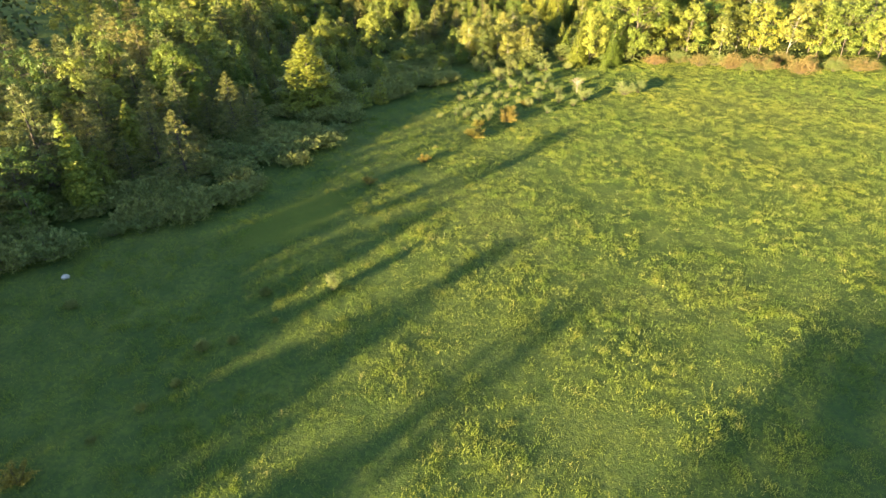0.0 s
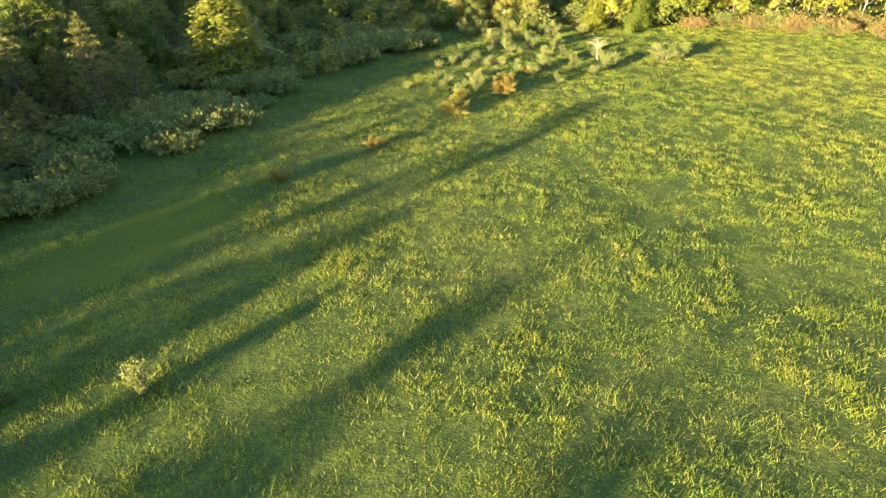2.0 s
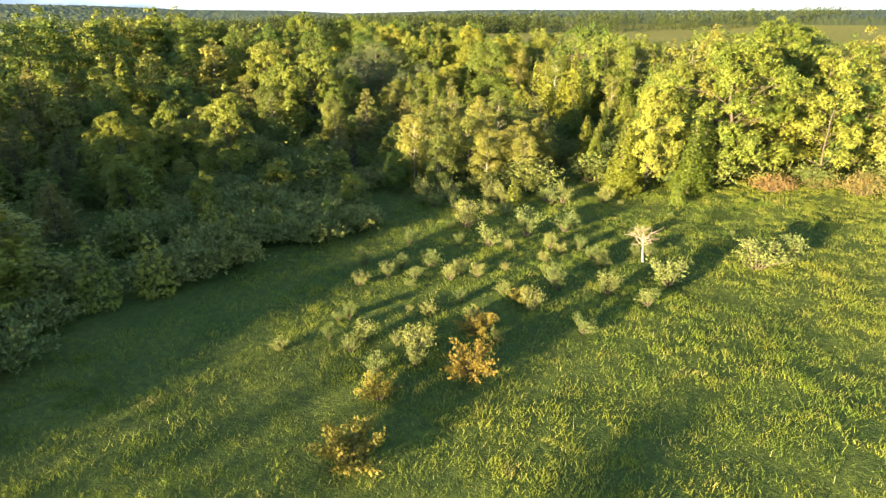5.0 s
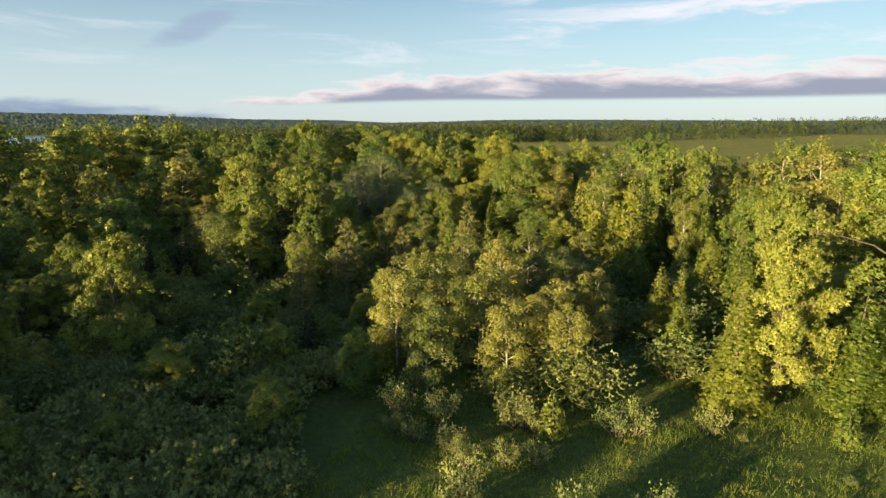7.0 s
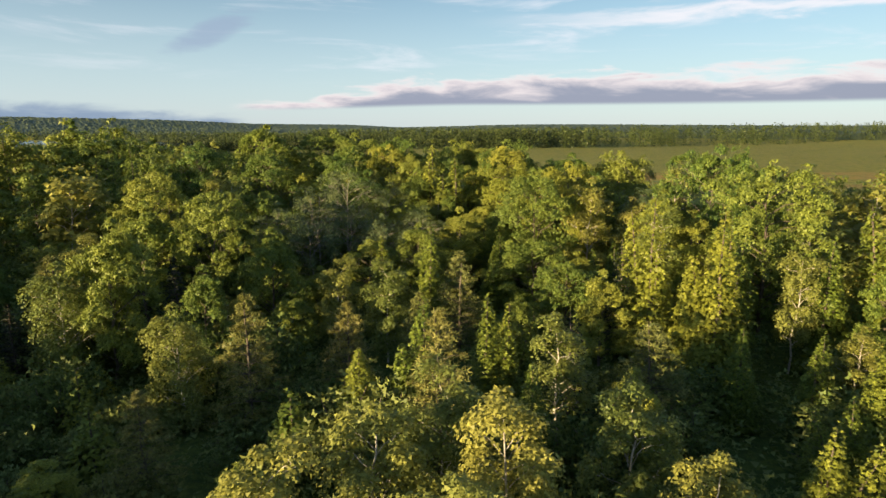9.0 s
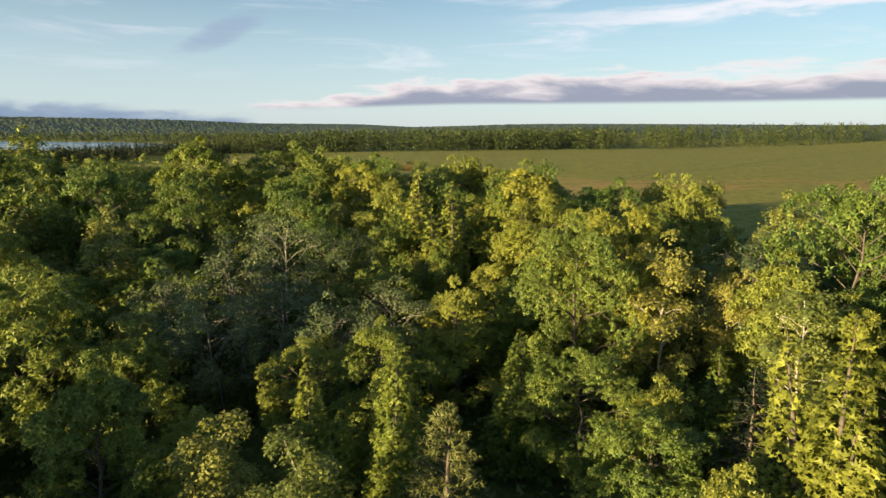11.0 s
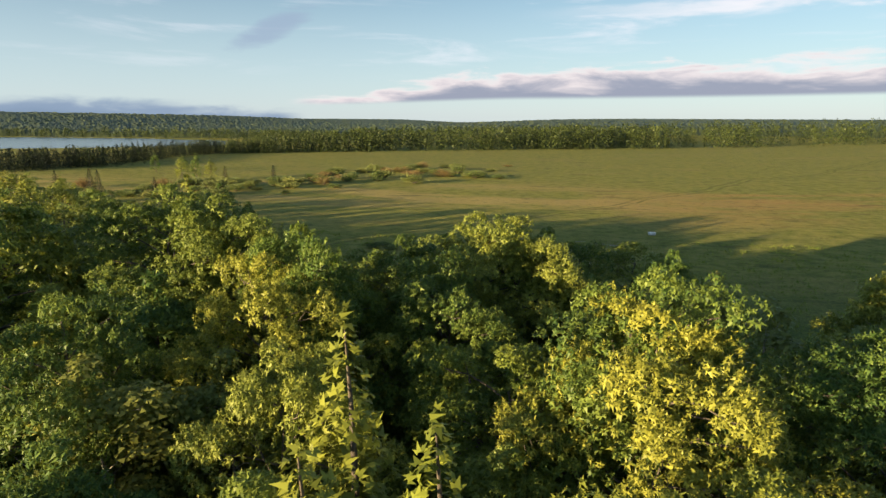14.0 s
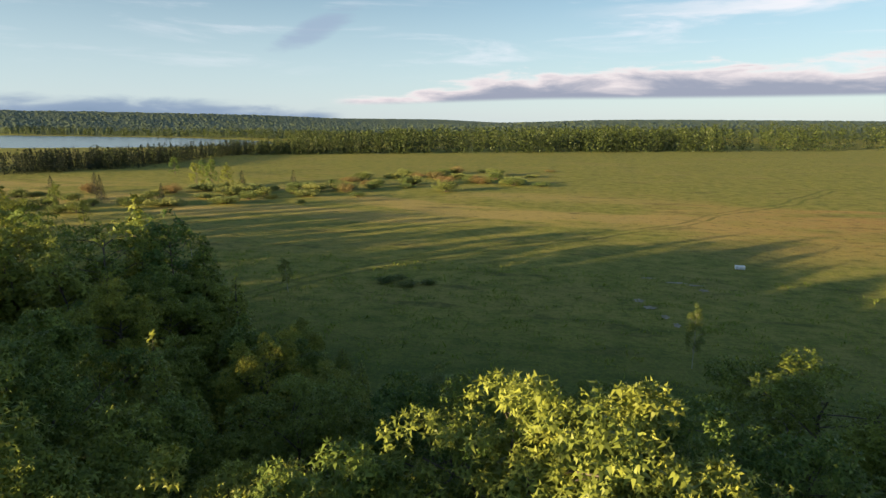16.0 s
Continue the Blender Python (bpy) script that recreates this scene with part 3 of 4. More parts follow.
def plant(kind, x, y, top, wide=1.0, form=None, filler=False):
    """Notes a plant of that kind at (x, y), top metres high; wide stretches its spread."""
    forms = KINDS[kind][2]
    form = dice.randrange(forms) if form is None else form % forms
    if kind in LEAFY and (x < -34 or x > 44 or y < 36 or y > 165 or filler and (x < -19 or x > 27)):
        form = COARSE + form % 2
    elif kind == "cedar_tree" and -24 < x < 30 and (y > 80 or not filler):
        form = FINE + form
    elif kind in LEAFY and y > 108 and abs(x - 4) < (9 if filler else 16):
        form = ULTRA + form % 2
    s = top / KINDS[kind][0]
    w = wide * s ** 0.75
    z = float(land(x, y)) - 0.02
    STANDING.setdefault((kind, form), []).append(
        Matrix.Translation((x, y, z)) @ Matrix.Rotation(dice.uniform(0, 6.283), 4, "Z") @ Matrix.Diagonal((w, w, s, 1)))
    SPOTS.append((x, y))


def plant_all(kind, spots):
    for spot in spots:
        plant(kind, *spot)


# ---- the wood's edge on the near side of the meadow ----
plant_all("cedar_tree", [(-14.4, 63.4, 7.8, 2.1, 0), (-22.5, 67.0, 6.0), (-20.0, 72.0, 5.0)])
plant_all("maple_tree", [(-26.3, 58.5, 8.4, 1.0), (-16.2, 80.5, 5.8, 1.1), (26.4, 84.5, 10.6, 1.25), (9.2, 124.8, 10.6, 1.0), (13.2, 116.6, 9.8, 0.8),
                         (31.5, 92.0, 10.0, 1.0), (-14.0, 130.5, 12.2, 1.0)])
plant_all("pine_tree", [(-19.8, 53.8, 6.4), (-17.9, 54.8, 5.1), (-21.0, 44.3, 6.0, 1.2), (-24.5, 47.5, 6.2), (-27.6, 44.0, 6.8), (-30.0, 50.5, 7.8), (-24.0, 52.5, 6.6),
                        (-33.0, 46.0, 7.4), (-30.5, 39.0, 5.6), (-34.0, 57.0, 8.6), (-29.5, 63.5, 8.4), (-36.5, 66.0, 9.2), (-24.5, 62.5, 6.4), (4.9, 99.2, 4.6), (6.4, 104.0, 5.4)])
plant_all("poplar_tree", [(-10.1, 83.6, 7.3, 1.0), (-26.3, 41.7, 4.3, 0.8), (-4.8, 98.5, 5.9, 0.9), (19.6, 81.2, 8.2, 0.9), (-9.2, 98.2, 8.0),
                          (-3.6, 103.8, 6.6), (-11.6, 104.8, 8.0), (25.7, 99.6, 7.4), (26.6, 97.0, 8.2), (-13.2, 75.4, 4.2), (-8.0, 73.8, 3.4), (2.4, 81.2, 3.2, 1.1), (-1.8, 82.4, 3.0)])
plant_all("aspen_tree", [(5.3, 86.2, 5.7), (3.4, 84.6, 5.6), (7.4, 84.0, 5.5, 1.1), (8.6, 86.8, 5.9), (10.8, 84.4, 4.6, 1.1), (13.2, 86.6, 4.6), (5.2, 81.2, 4.6), (8.6, 81.8, 4.4),
                         (11.4, 82.4, 4.0), (6.8, 88.6, 5.6), (12.0, 89.0, 5.2), (-4.1, 95.0, 5.2), (-10.2, 96.8, 6.2), (2.9, 102.0, 5.4), (0.0, 103.4, 5.2)])
plant_all("cedar_tree", [(16.0, 103.6, 8.6, 1.0, 2), (18.2, 100.6, 8.3, 1.1, 1), (19.6, 103.4, 7.8, 1.0, 2), (17.0, 85.4, 3.6, 1.2, 1), (20.8, 87.4, 4.4, 1.2, 1), (23.9, 102.4, 6.8, 1.0, 1), (28.0, 104.4, 9.0, 1.0, 2), (22.0, 91.0, 6.4, 1.1, 1),
                         (3.0, 122.6, 10.6, 1.15, 2)])
plant_all("sapling_tree", [(-8.7, 63.4, 3.2), (-7.0, 64.8, 3.0), (-10.6, 69.6, 2.8), (-5.2, 69.8, 2.2), (-3.4, 71.6, 1.9), (-1.0, 73.4, 2.0), (-7.0, 71.5, 2.6), (20.8, 78.2, 1.6), (10.2, 78.2, 1.8)])

# ---- the deep of the wood ----
plant_all("ash_tree", [(-8.8, 107.2, 8.4), (-15.3, 112.4, 9.2), (23.4, 107.8, 10.0), (22.1, 115.6, 11.0, 0.9), (-8.4, 133.6, 12.0, 1.1), (-5.6, 133.8, 11.6),
                       (9.4, 126.4, 11.1), (14.6, 126.8, 9.9), (11.0, 114.0, 9.4, 1.0), (19.4, 129.0, 10.0)])
plant_all("ash_tree", [(-17.4, 123.6, 10.8), (-11.0, 122.8, 10.3), (1.5, 134.2, 10.2), (4.2, 135.6, 10.9, 1.05), (6.9, 137.4, 10.1), (11.4, 135.8, 9.6, 0.65), (1.8, 138.8, 9.3), (-2.2, 140.2, 8.2),
                       (-5.9, 134.9, 10.4), (-1.8, 135.0, 9.4), (-10.5, 138.2, 8.8), (-13.6, 142.0, 7.8)])
plant_all("birch_tree", [(14.4, 113.8, 9.0), (22.2, 121.4, 9.9), (3.9, 118.6, 7.2), (29.0, 114.0, 9.2), (-11.2, 116.5, 9.0), (33.0, 101.0, 8.8), (18.2, 110.2, 8.2)])
plant_all("bare_aspen_tree", [(-2.6, 115.8, 9.4), (-3.9, 114.6, 7.8), (-1.9, 113.4, 6.8), (-5.6, 117.4, 8.4), (-0.6, 118.2, 8.0), (-7.4, 113.2, 7.2), (18.4, 117.2, 8.4)])
plant_all("maple_tree", [(10.8, 145.0, 8.0, 1.45), (14.0, 143.0, 6.6, 1.0), (4.6, 147.0, 5.6, 0.9), (-7.2, 146.4, 6.6, 0.8), (-16.0, 149.0, 7.6, 0.9)])


plant_all("pine_tree", [(-1.3, 95.0, 5.5), (6.4, 92.6, 5.9, 1.0), (-3.0, 90.5, 3.6), (2.0, 97.5, 4.6)])
plant_all("poplar_tree", [(12.4, 91.9, 4.4, 1.0), (-4.9, 107.8, 6.3, 0.9), (5.1, 111.3, 4.3, 1.0), (0.0, 118.8, 7.5, 0.9), (4.6, 118.6, 7.4, 0.7), (8.3, 115.6, 6.6, 0.9)])
plant_all("birch_tree", [(22.4, 102.2, 6.8, 0.8), (17.8, 115.9, 7.4, 0.8), (-3.5, 123.6, 9.4, 1.1), (42.5, 95.0, 11.0, 1.2), (33.6, 105.0, 11.0, 1.1), (45.0, 90.0, 11.0, 1.2)])
plant_all("maple_tree", [(-1.0, 128.4, 10.6, 0.9), (-1.4, 129.9, 11.3, 0.8), (10.4, 120.9, 9.3, 1.15), (35.0, 97.0, 11.6, 1.2), (39.0, 101.0, 11.0, 1.1)])
plant_all("cedar_tree", [(8.5, 110.6, 5.3, 1.4, 1), (5.0, 121.0, 9.6, 1.25, 2), (17.2, 85.3, 2.6, 1.3, 0), (22.5, 80.8, 5.4, 1.4, 2), (17.8, 80.8, 5.2, 1.4, 1)])
plant_all("ash_tree", [(-4.6, 124.4, 10.5, 0.9), (1.0, 124.0, 9.8, 0.8), (3.3, 131.6, 10.3, 0.9), (5.8, 136.0, 10.7, 1.2), (-6.9, 137.2, 10.5, 1.0), (-28.4, 130.0, 11.6, 1.1), (-28.0, 154.0, 8.6, 1.2), (-31.5, 158.0, 8.0, 1.1), (-25.0, 158.0, 6.0, 1.1), (-35.5, 162.0, 8.2, 1.1), (-42.0, 138.0, 10.2, 1.1)])
plant_all("bare_aspen_tree", [(0.8, 112.9, 6.4), (3.1, 112.4, 6.8), (-3.8, 111.6, 6.9)])


def side_of_meadow(x, y):
    """True inside the wood: beyond its edge along the meadow and on this side of the marsh."""
    near = np.interp(x, (-60, -45, -26, -21, -19, -14, -9, -2, 4, 16, 60), (-20, 5, 38, 46, 62, 68, 73, 80, 83, 83, 81))
    far = np.interp(x, (-75, -50, -26, -9, 3, 12, 26, 45, 70), (194, 170, 162, 154, 148, 143, 134, 124, 108))
    return near + 1.5 < y < far


def canopy(x, y):
    """How high the tops reach there."""
    h = 5.6 + 5.6 * smooth(y, 92, 128) + 3.0 * smooth(-x, 14, 30) * (1 - smooth(y, 92, 128))
    h = h + 4.6 * smooth(x, 28, 36) * (1 - smooth(y, 96, 122)) - 2.4 * smooth(-x, 14, 20) * (1 - smooth(-x, 23, 28)) * (1 - smooth(y, 84, 100)) + 0.3 * smooth(-x, 26, 32) * (1 - smooth(y, 84, 100))
    far_left = smooth(-x, 28, 40) * smooth(y, 120, 140) * (1 - smooth(y - x, 178, 190))
    return float(h - (4.6 - 3.0 * smooth(-x, 4, 14)) * smooth(y, 135, 150) * (1 - far_left) + 3.2 * far_left)


def clear_of(x, y, gap):
    return all((x - a) ** 2 + (y - b) ** 2 > gap * gap for a, b in SPOTS)


def fill_wood(tries, x0, x1, y0, y1, gap):
    kinds = ("ash_tree", "poplar_tree", "poplar_tree", "poplar_tree", "aspen_tree", "birch_tree", "cedar_tree", "cedar_tree", "maple_tree", "pine_tree", "spruce_tree")
    for _ in range(tries):
        x, y = dice.uniform(x0, x1), dice.uniform(y0, y1)
        if not side_of_meadow(x, y) or not clear_of(x, y, gap):
            continue
        h = canopy(x, y) * (dice.uniform(0.48, 0.86) if y > 98 and -20 < x < 26 else dice.uniform(0.62, 1.0))
        if -15 < x < 2 and 66 < y < 97:
            if dice.random() < 0.88:
                continue
            h *= 0.55
        kind = dice.choice(kinds)
        if y > 108 and kind in ("aspen_tree", "pine_tree", "spruce_tree"):
            kind = dice.choice(("ash_tree", "poplar_tree", "poplar_tree", "birch_tree"))
        if x < -14 and y < 90:
            kind = dice.choice(("pine_tree", "pine_tree", "pine_tree", "poplar_tree", "cedar_tree", "ash_tree"))
            h *= dice.uniform(0.75, 1.05)
        if x > 28 and y < 124:
            kind = dice.choice(("birch_tree", "aspen_tree", "poplar_tree", "ash_tree", "maple_tree"))
        if kind == "aspen_tree":
            h = min(h, 6.5)
        plant(kind, x, y, h, 1.3 if kind == "pine_tree" else 1.1, filler=True)


fill_wood(900, -44, -14, 34, 96, 2.2)
fill_wood(1900, -28, 40, 60, 165, 2.4)
fill_wood(500, 28, 76, 80, 124, 2.8)
fill_wood(260, -80, -34, 120, 196, 3.8)
fill_wood(360, -62, 62, 30, 182, 5.2)

# trees behind the camera, whose long shadows lie over the meadow
plant_all("poplar_tree", [(-41.0, -12.0, 9.6, 0.9), (-36.0, 7.0, 10.3, 0.8), (-38.0, -18.0, 9.4, 0.8)])
for i in range(24):
    plant("pine_tree" if i % 3 else "poplar_tree", -42.0 + dice.gauss(0, 1.2), -24.0 + 2.2 * i, dice.uniform(6.2, 7.6), 1.7)
for i in range(16):
    plant("poplar_tree", -46.5 + dice.gauss(0, 1.0), -22.0 + 3.2 * i, dice.uniform(6.4, 7.8), 1.6)
for i in range(14):
    plant("poplar_tree", -38.5 + 1.5 * i, -35.5 - 1.5 * i + dice.gauss(0, 0.5), dice.uniform(12.4, 13.4), 1.4)

for i in range(15):  # tall trees whose shadow reaches far over the marsh
    x = -40.0 + dice.gauss(0, 2.0)
    plant("poplar_tree", x, x + 136.0 + 2.9 * i, dice.uniform(11.5, 13.0), 1.4)

# ---- shrubs ----
EDGE = ((-29.0, 29.0), (-25.8, 33.0), (-21.5, 35.5), (-18.0, 37.5), (-15.6, 41.0), (-13.2, 46.0), (-11.8, 50.0), (-9.6, 55.5), (-8.2, 60.0), (-5.6, 66.5), (-2.6, 69.6), (1.5, 73.0))


def along_edge(f):
    g = f * (len(EDGE) - 1)
    i = min(int(g), len(EDGE) - 2)
    a, b, u = EDGE[i], EDGE[i + 1], g - i
    return a[0] + (b[0] - a[0]) * u, a[1] + (b[1] - a[1]) * u


plant_all("juniper_shrub", [(-25.5, 32.8, 1.5, 1.1), (-18.6, 38.2, 1.4, 1.0), (-16.3, 41.0, 1.3, 1.0), (-13.2, 51.0, 1.5, 1.2), (-11.2, 52.4, 1.4, 1.1), (-15.4, 48.8, 1.4, 1.2), (-21.0, 37.0, 1.2)])
for i in range(120):
    ex, ey = along_edge(dice.random())
    back = dice.uniform(0.6, 9.0)
    x, y, top, wide = ex - back * 0.85, ey + back * 0.5, dice.uniform(0.8, 1.6), dice.uniform(0.8, 1.2)
    if math.hypot(x + 7.6, y - 63.4) > 2.9:
        plant("juniper_shrub", x, y, top, wide)
for i in range(64):
    plant("juniper_shrub" if i % 3 else "brush_shrub", dice.uniform(-13, 2), dice.uniform(73, 96), dice.uniform(0.8, 1.4))
plant_all("rusty_juniper", [(3.0, 54.4, 1.2, 1.1), (-1.7, 48.4, 0.8, 0.8), (3.6, 57.2, 1.0, 0.8), (6.5, 58.6, 1.3, 0.9), (7.0, 61.6, 0.9), (-6.1, 43.8, 0.7, 0.9), (5.0, 61.0, 0.6, 0.6), (-17.4, 15.6, 0.9, 0.9), (9.0, 64.0, 0.7)])
plant_all("juniper_shrub", [(-10.6, 28.6, 0.5, 0.5), (-12.6, 23.6, 0.6, 0.45), (-11.2, 24.2, 0.5, 0.4), (-13.0, 21.0, 0.4, 0.4), (-14.0, 19.4, 0.4, 0.4), (-21.5, 27.4, 0.5, 0.5), (-15.4, 17.6, 0.35, 0.4), (-9.4, 26.0, 0.35, 0.35)])
plant_all("willow_shrub", [(15.9, 65.8, 1.6, 1.3), (20.8, 67.6, 1.8, 1.4), (22.6, 68.4, 1.5, 1.2), (12.8, 64.8, 1.1), (14.2, 63.6, 0.9), (10.6, 66.0, 1.0), (9.2, 63.4, 1.1), (11.0, 61.4, 0.9), (-6.7, 29.0, 1.2, 0.8),
                           (4.6, 59.8, 1.2, 1.1), (2.6, 60.8, 0.9), (-0.4, 60.2, 0.6), (8.0, 70.6, 1.4), (10.2, 72.4, 1.8), (12.6, 73.2, 1.5), (7.0, 73.6, 1.7), (5.0, 68.0, 0.9)])
for i in range(46):
    f = dice.random()
    x, y = 1.0 + 17.0 * f + dice.gauss(0, 1.6), 63.0 + 10.0 * f + dice.gauss(0, 3.0)
    if abs(x - 15.3) > 1.6 or y > 69.2:
        plant("willow_shrub", x, y, dice.uniform(0.4, 1.0) * (1 if y < 72 else 0.8), dice.uniform(0.6, 1.0))
for i in range(16):
    plant("willow_shrub", dice.uniform(3, 20), dice.uniform(75.5, 79.5), dice.uniform(0.9, 1.8), dice.uniform(0.8, 1.1))
for i in range(22):
    plant("brush_shrub" if i % 3 == 1 else "red_shrub", 30.0 + i * 1.35 + dice.gauss(0, 1.2), 79.6 - 0.07 * i + dice.gauss(0, 1.5), dice.uniform(1.0, 1.9), dice.uniform(0.8, 1.2))
for i in range(40):
    x, y = dice.uniform(-20, 30), dice.uniform(82, 146)
    if side_of_meadow(x, y):
        plant("brush_shrub", x, y, dice.uniform(1.6, 3.2), dice.uniform(0.9, 1.4))
for i in range(34):
    plant(dice.choice(("sapling_tree", "brush_shrub", "poplar_tree", "poplar_tree")), dice.uniform(-17, 3), dice.uniform(71, 98), dice.uniform(1.6, 3.4), dice.uniform(0.9, 1.3))
for i in range(34):
    plant("brush_shrub", dice.uniform(3, 30), dice.uniform(81, 100), dice.uniform(1.4, 2.8), dice.uniform(1.0, 1.4))
plant_all("brush_shrub", [(-12.8, 177.0, 0.7, 1.6), (-10.6, 176.4, 0.6, 1.7), (-9.0, 177.4, 0.5, 1.5), (-12.0, 178.6, 0.5, 1.4)])
plant_all("birch_tree", [(11.2, 163.0, 4.2, 0.6), (-20.0, 172.0, 3.4, 0.7), (-36.0, 181.0, 3.6, 0.7)])
# the brushy tongue on the marsh
plant_all("poplar_tree", [(-78.3, 246.0, 7.0, 0.9), (-75.0, 247.0, 5.5), (-81.5, 245.0, 6.0), (-105.6, 269.0, 5.5), (-63.4, 195.0, 4.2, 0.7), (-81.2, 207.4, 4.8), (-49.0, 178.0, 4.2, 0.8), (-96.0, 268.0, 5.0)])
plant_all("spruce_tree", [(-82.6, 218.5, 4.6), (-84.5, 210.0, 5.2), (-71.6, 247.8, 3.6), (-60.0, 250.0, 3.8), (-90.0, 225.0, 4.5), (-74.0, 224.0, 3.0)])
for i in range(100):
    f = dice.random()
    plant(dice.choice(("red_shrub", "juniper_shrub", "brush_shrub", "brush_shrub")), -96 + 75 * f + dice.gauss(0, 9), 196 + 95 * f + dice.gauss(0, 13), dice.uniform(0.8, 2.2), dice.uniform(1.0, 2.2))


def grow():
    for (kind, form), spots in STANDING.items():
        first = KINDS[kind][1](form)
        for m in spots[1:]:
            copy_thing(first, m)
        first.matrix_basis = spots[0]


grow()


# ---- the little dead tree ----
def dead_tree():
    rng = np.random.default_rng(5)
    paths = [bent(rng, (0, 0, -0.1), (-0.25, 0.05, 1.9), 0.06, 0.012, 5, 0.05)]
    for i in range(15):
        z = rng.uniform(0.7, 1.75)
        turn = i * 2.4
        reach = rng.uniform(0.45, 1.0) * (2.4 - z) * 0.8
        foot = np.array((-0.13 * z, 0.025 * z, z))
        end = foot + np.array((math.cos(turn) * reach, math.sin(turn) * reach, reach * rng.uniform(0.1, 0.8)))
        paths.append(bent(rng, foot, end, 0.022, 0.006, 3, 0.15))
        for _ in range(3):
            mid = foot + (end - foot) * rng.uniform(0.4, 0.9)
            paths.append(bent(rng, mid, mid + rng.normal(0, 0.16, 3) + np.array((0, 0, 0.1)), 0.009, 0.003, 2))
    ob = new("dead_tree", mesh_from("dead_tree", *tubes(paths, 5), BARK_DEAD, True))
    ob.location = (15.6, 68.6, float(land(15.6, 68.6)))
    tagged(ob, "small bleached dead tree with bare twisted branches", "tree")


dead_tree()


def rock(x, y, size):
    bm = bmesh.new()
    bmesh.ops.create_icosphere(bm, subdivisions=3, radius=1)
    for v in bm.verts:
        v.co *= 1 + 0.28 * noise.noise(v.co * 1.3 + Vector((x, y, 0)))
        v.co.z *= 0.62
        v.co *= size
    me = bpy.data.meshes.new("boulder")
    bm.to_mesh(me)
    bm.free()
    me.polygons.foreach_set("use_smooth", [True] * len(me.polygons))
    me.materials.append(STONE)
    ob = tagged(new("boulder", me), "pale grey boulder lying in the grass", "rock")
    ob.location = (x, y, float(land(x, y)) + size * 0.3)


rock(-23.5, 30.4, 0.24)


# ---- grass ----
def blades(rng, x, y, tall, wide, lean):
    """Single blades of grass with their feet at x, y."""
    k = len(x)
    turn, tilt = rng.uniform(0, 2 * math.pi, k), rng.uniform(0, 2 * math.pi, k)
    foot = np.stack((x, y, land(x, y) - 0.02), 1)
    side = np.stack((np.cos(turn), np.sin(turn), np.zeros(k)), 1) * (wide * rng.uniform(0.6, 1.4, k))[:, None]
    top = foot + np.stack((np.cos(tilt) * lean, np.sin(tilt) * lean, np.ones(k)), 1) * tall[:, None]
    v = np.stack((foot - side, foot + side, top), 1).reshape(-1, 3)
    return v, np.arange(3 * k).reshape(-1, 3)


def in_meadow(x, y):
    """The open meadow: this side of the wood."""
    near = np.interp(x, (-60, -45, -27, -19, -14, -9, -2, 4, 16, 80), (-30, -8, 33, 38, 45, 57, 69, 76, 80, 79))
    bare = ((x + 10.8) * 0.6 + (y - 38.0) * 0.8) ** 2 / 22.0 + ((x + 10.8) * 0.8 - (y - 38.0) * 0.6) ** 2 / 4.0
    return (y < near + 1.0 + 6.0 * smooth(x, 0, 8)) & (bare > 1.0)


def meadow_grass():
    rng = np.random.default_rng(3)
    vs, fs, base = [], [], 0
    tufts = 25000
    x, y = rng.uniform(-30, 62, tufts), 6 + 80 * rng.uniform(0, 1, tufts)
    ok = in_meadow(x, y)
    x, y = x[ok], y[ok]
    many = 40
    size = rng.uniform(0.6, 1.3, len(x)) * (0.7 + 0.35 * rng.random(len(x)) ** 3)
    X = np.repeat(x, many) + rng.normal(0, 0.25, len(x) * many) * np.repeat(size, many)
    Y = np.repeat(y, many) + rng.normal(0, 0.25, len(x) * many) * np.repeat(size, many)
    v, f = blades(rng, X, Y, np.repeat(size, many) * rng.uniform(0.08, 0.31, len(X)), 0.0095, 0.6)
    vs.append(v), fs.append(f + base)
    base += len(v)
    k = 90000
    X, Y = rng.uniform(-30, 62, k), 6 + 74 * rng.uniform(0, 1, k)
    ok = in_meadow(X, Y)
    X, Y = X[ok], Y[ok]
    v, f = blades(rng, X, Y, rng.uniform(0.05, 0.18, len(X)), 0.013, 0.8)
    vs.append(v), fs.append(f + base)
    tagged(new("meadow_grass", mesh_from("meadow_grass", np.concatenate(vs), np.concatenate(fs), GRASS)), "tufted green and yellow meadow grass", "grass", kind="stuff")


meadow_grass()


